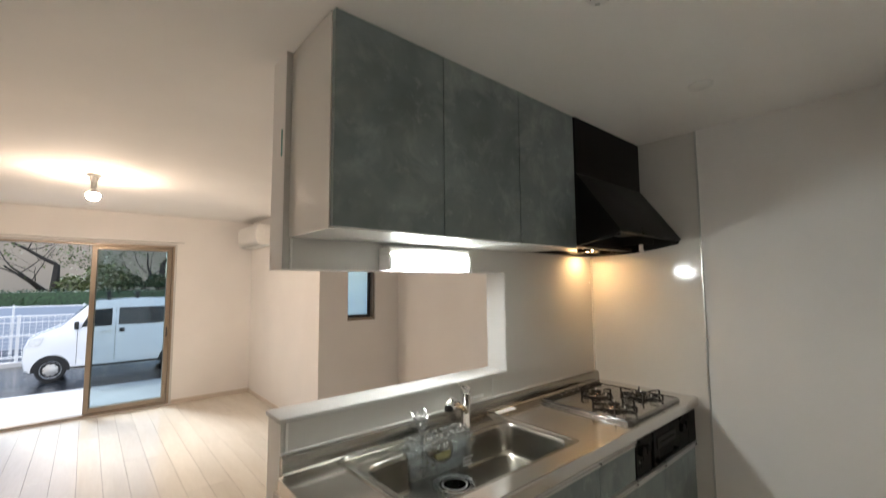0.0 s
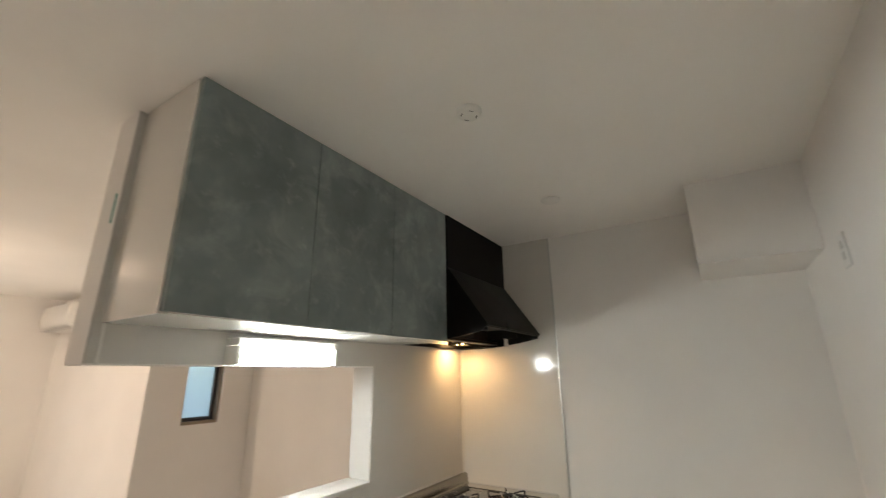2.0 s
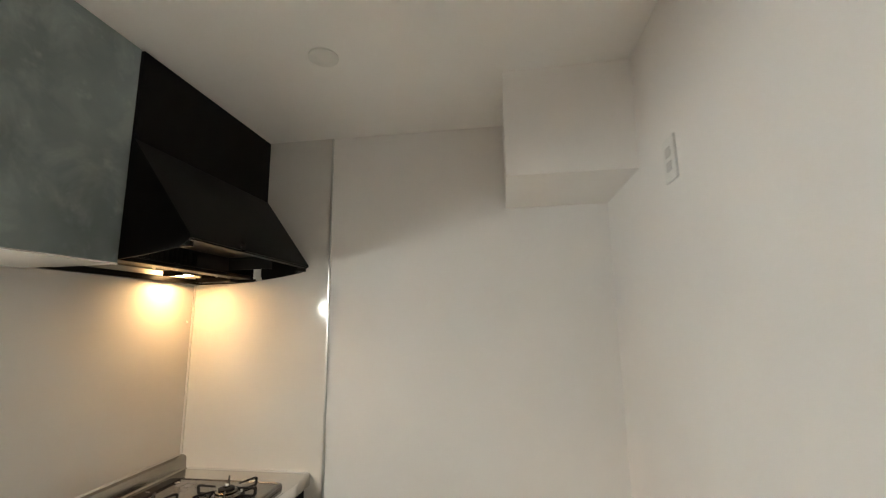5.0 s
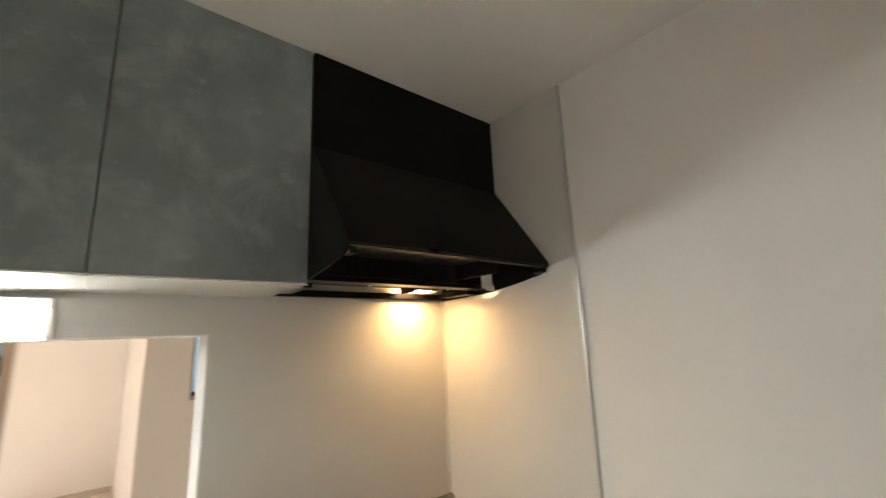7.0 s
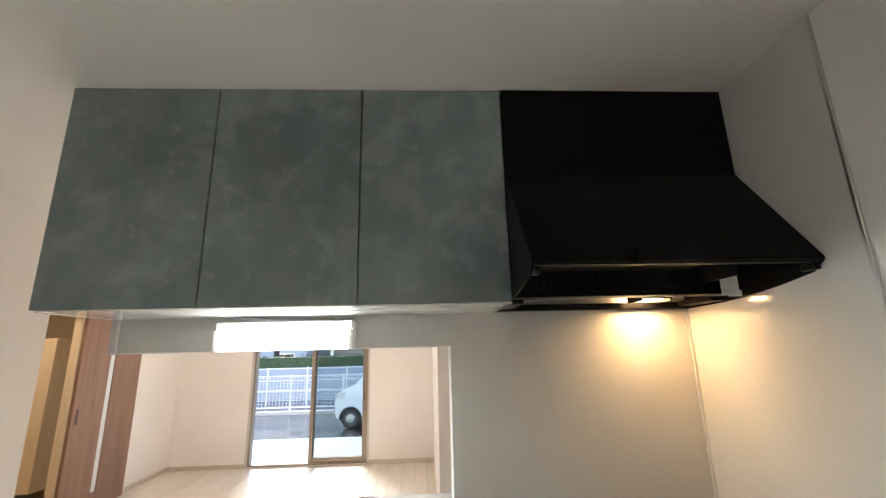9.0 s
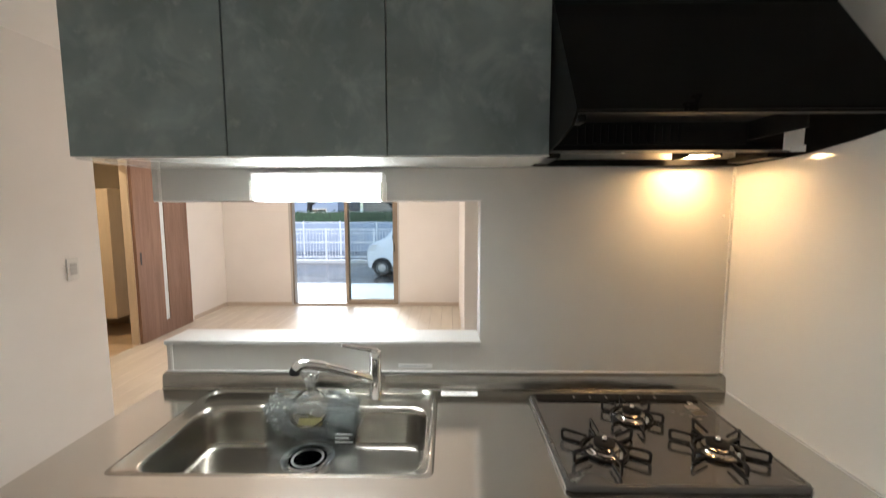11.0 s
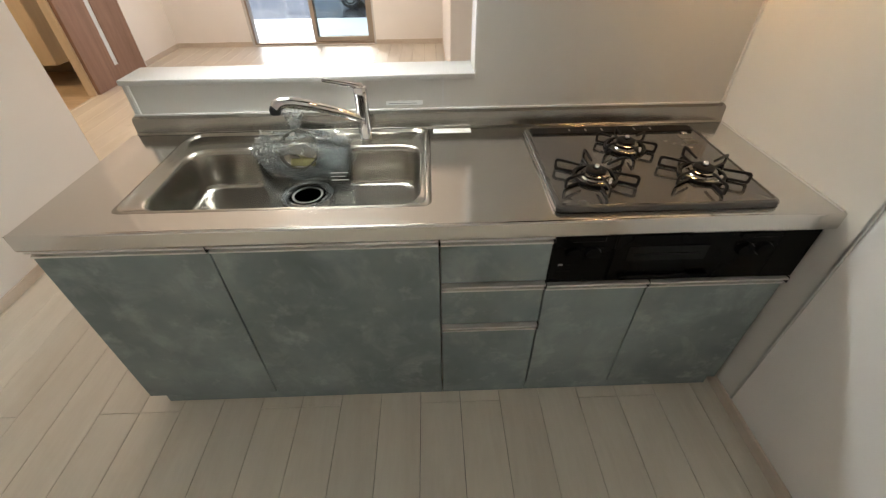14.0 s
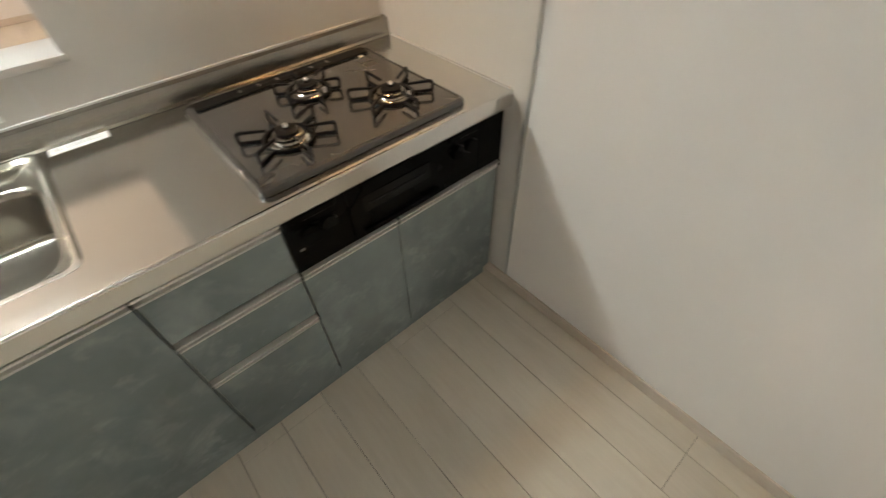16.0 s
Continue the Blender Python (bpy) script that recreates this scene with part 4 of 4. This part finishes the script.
part("lamp_lens", extrude_yz(bmesh.new(), [(-0.142, 1.7065), (-0.062, 1.700), (-0.062, 1.708), (-0.142, 1.7145)], -0.236, -0.140), "hoodlamp", hood, "glowing warm lamp lens")
# black walls added round the lens to block its sideways light
part("lens_light_stop", boxes((-0.244, -0.2375, -0.150, -0.055, 1.694, 1.7185), (-0.1385, -0.132, -0.150, -0.055, 1.694, 1.7185), (-0.2375, -0.1385, -0.150, -0.144, 1.701, 1.7185)), "blackdark", hood, smooth=False)
for x in (-0.490, -0.16):
    part("screw", turned(bmesh.new(), (x, -0.243, 1.696), [(0.006, 0), (0.005, -0.003), (0, -0.004)], 10), "chrome", hood)
for hx in (HX0 + 0.006, HX1 - 0.026):
    part("hinge_block", boxes((hx, hx + 0.02, -0.578, -0.535, 1.722, 1.740), bevel=0.004, seg=2), "black", hood, "black canopy hinge")
part("grease_tag", boxes((-0.140, -0.088, -0.408, -0.404, 1.682, 1.742), (-0.125, -0.085, -0.412, -0.408, 1.676, 1.694), bevel=0.001), "plastic", hood, "white paper tag")

# ---- small fittings ----


def detector(x, y, size=0.044):
    d = thing("ceiling_sensor", (x, y, CEIL), "round white ceiling sensor", "sensor", "ceiling sensors")
    b = part("body", turned(bmesh.new(), (x, y, CEIL), [(size, 0), (size, -0.006), (size * 0.92, -0.014), (size * 0.80, -0.018), (size * 0.55, -0.018), (0, -0.017)], 28), "plastic", d)
    for k in range(4):
        a = radians(45 + 90 * k)
        bm = boxes((-0.007, 0.007, -0.0014, 0.0014, -0.0005, 0.001))
        bm.transform(Matrix.Translation((x + size * 0.6 * math.cos(a), y + size * 0.6 * math.sin(a), CEIL - 0.0185)) @ Matrix.Rotation(a + math.pi / 2, 4, "Z"))
        part("slot", bm, "darkgap", b, smooth=False)


detector(-1.503, -0.925)
bm = turned(bmesh.new(), (-0.606, -0.914, CEIL), [(0.050, 0), (0.050, -0.005), (0.044, -0.009), (0, -0.010)], 28)
solid("screw_cap", turned(bmesh.new(), (-0.022, -0.004, 1.500), [(0.0045, 0), (0.0045, -0.003), (0.003, -0.005), (0, -0.0055)], 14, "y"), "plastic", "tiny white screw cap on the kitchen wall panel", "screw cap", origin=(-0.022, -0.004, 1.500))
cover = solid("ceiling_outlet_cover", bm, "plastic", "flat round white ceiling cover", "cover", origin=(-0.606, -0.914, CEIL))


def switch_plate(name, y, z, label):
    p = thing(name, (SWITCH_X, y, z), label, "switch")
    part("plate", boxes((SWITCH_X, SWITCH_X + 0.007, y - 0.036, y + 0.036, z - 0.06, z + 0.06), bevel=0.002), "plastic", p)
    for i in range(3):
        part("rocker", boxes((SWITCH_X + 0.007, SWITCH_X + 0.011, y - 0.021, y + 0.021, z - 0.032 + i * 0.0215, z - 0.012 + i * 0.0215), bevel=0.002), "white", p)


switch_plate("light_switch", 0.706, 1.197, "white three-rocker light switch on the wallpaper")
back_sw = thing("wall_outlet", (-0.668, BACK_Y, 1.915), "white wall outlet high on the wallpaper", "outlet")
part("plate", boxes((-0.704, -0.632, BACK_Y, BACK_Y + 0.008, 1.855, 1.975), bevel=0.002), "plastic", back_sw)
for z in (1.895, 1.935):
    part("socket", boxes((-0.684, -0.652, BACK_Y + 0.008, BACK_Y + 0.010, z - 0.014, z + 0.014), bevel=0.001), "white", back_sw)

# ---- living room lamp ----
bulb = thing("ceiling_bulb", (-2.634, 2.72, CEIL), "bare lit warm bulb in a ceiling socket", "light bulb")
part("rose", turned(bmesh.new(), (-2.634, 2.72, CEIL), [(0.045, 0), (0.045, -0.012), (0.03, -0.02), (0.024, -0.055), (0, -0.056)], 24), "plastic", bulb)
part("socket", turned(bmesh.new(), (-2.634, 2.72, CEIL - 0.056), [(0.020, 0), (0.020, -0.045), (0.016, -0.05), (0, -0.05)], 20), "plastic", bulb)
part("bulb_body", turned(bmesh.new(), (-2.634, 2.72, CEIL - 0.106), [(0.014, 0), (0.020, -0.012), (0.038, -0.034), (0.0445, -0.048), (0.0, -0.049)], 24), "plastic", bulb, "white plastic bulb body")
part("glass", turned(bmesh.new(), (-2.634, 2.72, CEIL - 0.106), [(0.0, -0.0495), (0.0445, -0.0495), (0.046, -0.057), (0.042, -0.078), (0.027, -0.095), (0, -0.101)], 24), "bulb", bulb, "glowing glass dome")

# ---- air conditioner ----
AY0, AY1 = 3.88, 4.68
ac = thing("air_conditioner", (-0.96, 4.28, 2.0), "white wall-mounted air conditioner unit", "air conditioner")
prof = [(AC_X, 2.265), (AC_X - 0.175, 2.265), (AC_X - 0.198, 2.25), (AC_X - 0.207, 2.22), (AC_X - 0.209, 2.11), (AC_X - 0.200, 2.06), (AC_X - 0.178, 2.025), (AC_X - 0.14, 2.005), (AC_X, 2.0)]
part("body", ring_loft(bmesh.new(), [[(AC_X + (x - AC_X) * k, y, 2.13 + (z - 2.13) * k) for x, z in prof] for y, k in ((AY0, 0.94), (AY0 + 0.012, 1), (AY1 - 0.012, 1), (AY1, 0.94))]), "plastic", ac)
part("flap", boxes((AC_X - 0.198, AC_X - 0.12, AY0 + 0.04, AY1 - 0.04, 2.0, 2.004), bevel=0.001), "white", ac)

# ---- outside ----
setting("ground", boxes((-300, 300, 10.2, 500, GROUND - 0.3, GROUND - 0.02)), "asphalt", "wet dark asphalt")
setting("pavement", boxes((-40, 40, WIN_Y + 0.14, 10.2, GROUND - 0.3, GROUND), (AC_X + 0.12, 40, REC_Y + 0.14, WIN_Y + 0.14, GROUND - 0.3, GROUND)), "concrete", "pale concrete apron outside the house")
setting("road_kerb", boxes((-60, 60, 14.6, 14.8, GROUND - 0.3, GROUND + 0.10), bevel=0.02), "concrete", "low concrete kerb below the fence")
AG = GROUND - 0.02


def van():
    """A small boxy one-box van, its side to the house."""
    y0, y1 = 11.55, 12.95
    fx = -3.67
    v = thing("parked_van", (fx + 1.7, 12.25, AG), "white boxy kei van parked on wet asphalt", "van")
    side = [(0.06, 0.30), (0.02, 0.50), (0.03, 0.78), (0.10, 0.98), (0.42, 1.14), (0.62, 1.22), (1.12, 1.74), (1.30, 1.82), (2.0, 1.86), (3.2, 1.84), (3.36, 1.76), (3.40, 1.1), (3.40, 0.34), (3.36, 0.24), (0.16, 0.24)]
    rings = []
    for y, inset, low in ((y0, 0.02, 0.04), (y0 + 0.03, 0.0, 0.0), (y1 - 0.03, 0.0, 0.0), (y1, 0.02, 0.04)):
        rings.append([(fx + px + (inset if px < 1.7 else -inset), y + (0.10 * max(0, pz - 1.1) if y < 12.2 else -0.10 * max(0, pz - 1.1)), AG + pz - (low if pz > 0.5 else 0)) for px, pz in side])
    body = part("body", ring_loft(bmesh.new(), rings), "carpaint", v, "white painted body")

    def panel(name, pts, mat, depth=0.006, label=""):
        return part(name, ring_loft(bmesh.new(), [[(fx + px, y0 - d + 0.10 * max(0, pz - 1.1), AG + pz) for px, pz in pts] for d in (0.0, depth)]), mat, body, label, False)

    panel("front_side_window", [(0.98, 1.20), (1.16, 1.60), (1.55, 1.62), (1.55, 1.20)], "carglass", 0.006, "dark side window")
    panel("rear_side_window", [(1.68, 1.22), (1.68, 1.63), (2.70, 1.63), (2.70, 1.22)], "carglass", 0.006, "dark side window")
    panel("quarter_window", [(2.78, 1.22), (2.78, 1.62), (3.25, 1.60), (3.28, 1.22)], "carglass", 0.006, "dark side window")
    panel("door_seam", [(0.92, 0.36), (0.92, 1.18), (0.928, 1.18), (0.928, 0.36)], "darkgap", 0.003)
    panel("door_seam", [(1.62, 0.36), (1.62, 1.64), (1.627, 1.64), (1.627, 0.36)], "darkgap", 0.003)
    panel("door_seam", [(2.74, 0.36), (2.74, 1.64), (2.746, 1.64), (2.746, 0.36)], "darkgap", 0.003)
    panel("door_handle", [(1.34, 1.04), (1.34, 1.09), (1.54, 1.09), (1.54, 1.04)], "alu", 0.03)
    panel("door_handle", [(1.70, 1.04), (1.70, 1.13), (1.80, 1.13), (1.80, 1.04)], "darkgap", 0.02)
    panel("sill_strip", [(0.75, 0.25), (0.75, 0.30), (2.55, 0.30), (2.55, 0.25)], "rubber", 0.01)
    panel("headlight", [(0.06, 0.80), (0.14, 0.98), (0.36, 1.02), (0.30, 0.84)], "alarm", 0.012, "clear headlight")
    part("windscreen", ring_loft(bmesh.new(), [[(fx + px - d, y, AG + pz + d) for px, y, pz in ((0.66, y0 + 0.14, 1.25), (0.66, y1 - 0.14, 1.25), (1.10, y1 - 0.18, 1.70), (1.10, y0 + 0.18, 1.70))] for d in (0.002, 0.010)]), "carglass", body, "sloping windscreen", False)
    m = boxes((fx + 0.86, fx + 0.94, y0 - 0.17, y0 - 0.03, AG + 1.16, AG + 1.34), bevel=0.02, seg=2)
    part("mirror", m, "rubber", body, "black door mirror")
    for px in (1.47, 2.04):
        part("roof_foot", boxes((fx + px - 0.045, fx + px + 0.045, y0 + 0.09, y0 + 0.15, AG + 1.78, AG + 2.04), bevel=0.01), "rubber", body, "black roof rack foot")
        part("roof_bar", boxes((fx + px - 0.02, fx + px + 0.02, y0 + 0.152, y1 - 0.15, AG + 1.94, AG + 1.97), bevel=0.005), "rubber", body)
    for px in (0.50, 2.85):
        for side_y, s in ((y0 - 0.005, 1), (y1 + 0.005, -1)):
            c = (fx + px, side_y, AG + 0.27)
            w = part("wheel", turned(bmesh.new(), c, [(0.19, -0.008 * s), (0.255, -0.010 * s), (0.272, 0.015 * s), (0.272, 0.13 * s), (0.19, 0.14 * s)], 32, "y"), "rubber", v, "black tyre")
            part("rim", turned(bmesh.new(), c, [(0.192, -0.006 * s), (0.186, -0.014 * s), (0.172, -0.004 * s), (0.10, -0.012 * s), (0.05, -0.020 * s), (0, -0.020 * s)], 28, "y"), "wheel", w, "silver steel rim")
            if s == 1:
                for k in range(8):
                    a = 2 * math.pi * k / 8
                    part("rim_hole", turned(bmesh.new(), (c[0] + 0.128 * math.cos(a), c[1] - 0.012, c[2] + 0.128 * math.sin(a)), [(0.016, 0), (0.016, -0.004), (0, -0.004)], 10, "y"), "darkgap", w, smooth=False)
                part("wheel_arch", ring_loft(bmesh.new(), [[(fx + px + 0.33 * math.cos(math.pi * k / 20), y0 - d, AG + 0.27 + 0.33 * math.sin(math.pi * k / 20)) for k in range(21)] + [(fx + px - 0.33, y0 - d, AG + 0.235), (fx + px + 0.33, y0 - d, AG + 0.235)] for d in (-0.02, 0.002)]), "rubber", body, "dark wheel arch", False)


van()

# white railing beyond the parking strip
FYY = 14.7
fence = thing("white_railing", (-4, FYY, GROUND + 0.1), "white painted steel mesh railing along the road", "fence")
for z in (GROUND + 0.22, GROUND + 0.80, GROUND + 1.32):
    part("rail", boxes((-16, 8, FYY - 0.02, FYY + 0.02, z - 0.022, z + 0.022), bevel=0.006), "fence", fence)
for i in range(13):
    x = -15.4 + i * 1.9
    part("post", boxes((x - 0.035, x + 0.035, FYY + 0.022, FYY + 0.09, GROUND + 0.10, GROUND + 1.36), bevel=0.008), "fence", fence)
bm = bmesh.new()
for i in range(190):
    x = -15.9 + i * 0.125
    box(bm, x - 0.006, x + 0.006, FYY - 0.006, FYY + 0.006, GROUND + 0.2, GROUND + 1.32)
for i in range(11):
    z = GROUND + 0.26 + i * 0.1
    box(bm, -16, 8, FYY - 0.012, FYY - 0.006, z - 0.005, z + 0.005)
tagged(part("mesh_infill", bm, "fence", fence, "thin white mesh bars", False), kind="stuff")

far_rail = thing("road_railing", (-4, 17.5, AG), "slim white steel railing on the far side of the road", "fence")
for z in (AG + 1.0, AG + 1.50):
    part("rail", boxes((-20, 10, 17.48, 17.52, z - 0.02, z + 0.02), bevel=0.006), "fence", far_rail)
for i in range(18):
    part("post", boxes((-19.7 + i * 1.7, -19.64 + i * 1.7, 17.522, 17.58, AG, AG + 1.56), bevel=0.008), "fence", far_rail)

lowwall = solid("low_wall", boxes((-40, 30, 19.0, 19.2, AG, AG + 1.47)), "facade2", "pale blue-grey low wall across the road", "wall", smooth=False, origin=(0, 19.1, AG))


def leaf_mass(name, parent_place, boxlike, count, size, mat, label, category):
    rnd = random.Random(len(name) * 7 + count)
    verts, faces = [], []
    for _ in range(count):
        c = boxlike(rnd)
        a, b, g = rnd.uniform(0, 6.28), rnd.uniform(-0.9, 0.9), size * rnd.uniform(0.6, 1.3)
        u = Vector((math.cos(a), math.sin(a), b)).normalized() * g
        w = u.cross(Vector((rnd.uniform(-1, 1), rnd.uniform(-1, 1), 1))).normalized() * g * 0.55
        k = len(verts)
        verts += [c - u, c - u * 0.2 + w, c + u, c - u * 0.2 - w]
        faces.append((k, k + 1, k + 2, k + 3))
    me = bpy.data.meshes.new(name)
    me.from_pydata([tuple(p - Vector(parent_place)) for p in verts], [], faces)
    me.materials.append(M[mat])
    ob = new(name, me)
    ob.location = parent_place
    return tagged(ob, label, category)


def hedge_point(rnd):
    x = rnd.uniform(-14, 6)
    top = 2.04 + 0.05 * noise.noise(Vector((x * 0.8, 3, 0)))
    return Vector((x, rnd.uniform(20.0, 21.3), AG + rnd.uniform(0.2, top)))


tagged(leaf_mass("hedge", (-4, 20.6, AG), hedge_point, 16000, 0.06, "leaf", "clipped dark green hedge behind the low wall", "hedge"), kind="stuff")
core = solid("hedge_soil", boxes((-14, 6, 20.1, 21.2, AG, AG + 1.94)), "leaf", kind="stuff", label="dense dark inside of the hedge", category="hedge", smooth=False)


def bare_tree(x, y, height, seed, crown):
    rnd = random.Random(seed)
    t = thing("tree", (x, y, AG), "gnarled street tree with bare dark limbs and sparse leaves", "tree", "street trees")
    bm = bmesh.new()
    tips = []

    def limb(p, d, r, length, depth):
        pts, radii = [p], [r]
        for i in range(4):
            sway = 0.07 if depth == 4 else 0.28
            d = (d + Vector((rnd.uniform(-sway, sway), rnd.uniform(-sway, sway), rnd.uniform(-0.1, 0.22)))).normalized()
            p = p + d * length / 4
            pts.append(p)
            radii.append(r * (1 - 0.16 * (i + 1)))
        tube(bm, pts, radii, 6)
        tips.append(p)
        if depth:
            for k in range(3 if depth > 1 else 2):
                a = rnd.uniform(0, 6.28)
                nd = (d * 0.7 + Vector((math.cos(a) * 1.2, math.sin(a) * 0.7, rnd.uniform(-0.2, 0.5)))).normalized()
                limb(pts[rnd.choice((2, 3, 4))], nd, radii[-1] * 0.8, length * 0.72, depth - 1)

    limb(Vector((x, y, AG)), Vector((0.05, 0, 3)).normalized(), 0.30, height * 0.44, 4)
    part("trunk", bm, "bark", t, "dark gnarled trunk and limbs")

    def near_tip(r2):
        c = r2.choice(tips)
        return c + Vector((r2.gauss(0, 0.3), r2.gauss(0, 0.3), r2.gauss(0, 0.25)))

    cr = leaf_mass("crown", (0, 0, 0), near_tip, crown, 0.07, "leaflight", "sparse yellow-green leaves", "")
    cr.parent = t
    cr.matrix_parent_inverse = Matrix.Translation((-x, -y, -AG))
    return t


bare_tree(-3.75, 22.5, 7.0, 5, 700)
bare_tree(0.3, 24.0, 7.5, 11, 2600)
bare_tree(-9.5, 23.5, 7.0, 17, 1200)


def shrub(x, y, r, mat, z=1.3):
    def pt(rnd):
        a, b, d = rnd.uniform(0, 6.28), rnd.uniform(-0.2, 1.0), r * rnd.uniform(0.6, 1.0)
        q = math.sqrt(max(0, 1 - b * b))
        return Vector((x + d * q * math.cos(a), y + d * q * math.sin(a), AG + z + d * b * 1.1))
    return leaf_mass("shrub", (x, y, AG + z), pt, 1500, 0.09, mat, "rounded leafy shrub above the wall", "shrub")


for x, y, r, mat, z in ((-1.95, 22.6, 1.15, "leaflight", 2.0), (-3.1, 22.8, 1.0, "leaflight", 1.6), (-1.1, 22.2, 0.45, "leaf", 2.2), (-0.15, 22.2, 0.45, "leaf", 2.2), (2.4, 22.2, 0.8, "leaf", 1.5), (4.6, 22.4, 0.9, "leaf", 1.4)):
    shrub(x, y, r, mat, z)


def house(x0, x1, y, h, mat, glazed=True):
    b = thing("house", ((x0 + x1) / 2, y + 4, AG), "two-storey house across the road", "house", "houses across the road")
    part("wall", boxes((x0, x1, y, y + 8, AG, AG + h)), mat, b, smooth=False)
    part("roof", ring_loft(bmesh.new(), [[(x0 - 0.4, y - 0.5, AG + h), (x1 + 0.4, y - 0.5, AG + h), (x1 + 0.4, y + 8.5, AG + h), (x0 - 0.4, y + 8.5, AG + h)], [(x0 + 1.5, y + 3.8, AG + h + 1.9), (x1 - 1.5, y + 3.8, AG + h + 1.9), (x1 - 1.5, y + 4.2, AG + h + 1.9), (x0 + 1.5, y + 4.2, AG + h + 1.9)]]), "roof", b, smooth=False)
    n = int((x1 - x0) / 2.6) if glazed else 0
    for i in range(n):
        for zf in (0.9, 3.6):
            cx = x0 + (i + 0.5) * (x1 - x0) / n
            w = part("window", boxes((cx - 0.7, cx + 0.7, y - 0.03, y - 0.002, AG + zf, AG + zf + 1.2)), "alu", b, "aluminium window frame", False)
            part("pane", boxes((cx - 0.64, cx - 0.02, y - 0.04, y - 0.031, AG + zf + 0.06, AG + zf + 1.14), (cx + 0.02, cx + 0.64, y - 0.04, y - 0.031, AG + zf + 0.06, AG + zf + 1.14)), "carglass", w, smooth=False)


house(-22, -9.5, 30, 6.0, "facade2")
house(-8.2, 1.5, 33, 6.4, "facade", False)
house(3, 14, 31, 6.0, "facade")

# ---- floor boards, last ----
floor = setting("floor", boxes((SWITCH_X - 0.14, REC_X, BACK_Y, WIN_Y, FLOOR - 0.0118, FLOOR - 0.010), (LEFT_X, SWITCH_X - 0.14, SWITCH_END - 0.14, WIN_Y, FLOOR - 0.0118, FLOOR - 0.010)), "darkgap", "pale oak-look floor boards")
PW, PL, PX0, PY0 = 0.1505, 1.80, -2.026, -0.632
plank_mesh = {}


def plank(x0, x1, y0, y1):
    key = (round(x1 - x0, 4), round(y1 - y0, 4))
    if key not in plank_mesh:
        hx, hy, e = key[0] / 2 - 0.0007, key[1] / 2 - 0.0006, 0.0012
        bm = bmesh.new()
        ring_loft(bm, [[(-hx, -hy, -0.010), (hx, -hy, -0.010), (hx, hy, -0.010), (-hx, hy, -0.010)], [(-hx, -hy, -e), (hx, -hy, -e), (hx, hy, -e), (-hx, hy, -e)], [(-hx + e, -hy + e, 0), (hx - e, -hy + e, 0), (hx - e, hy - e, 0), (-hx + e, hy - e, 0)]])
        plank_mesh[key] = finish(bm, "plank", "floor", False)
    ob = new("plank", plank_mesh[key])
    ob.location = ((x0 + x1) / 2, (y0 + y1) / 2, FLOOR)
    ob.parent = floor


i = math.floor((LEFT_X - PX0) / PW)
while PX0 + i * PW < REC_X:
    x0, x1 = max(PX0 + i * PW, LEFT_X), min(PX0 + (i + 1) * PW, REC_X)
    off = PY0 + (0 if (i // 2) % 2 == 1 else PL / 2)
    j = math.floor((BACK_Y - off) / PL)
    while off + j * PL < WIN_Y:
        y0, y1 = max(off + j * PL, BACK_Y), min(off + (j + 1) * PL, WIN_Y)
        if x0 < SWITCH_X - 0.14:
            y0 = max(y0, SWITCH_END - 0.02)
        if x1 - x0 > 0.004 and y1 - y0 > 0.004:
            plank(x0, x1, y0, y1)
        j += 1
    i += 1
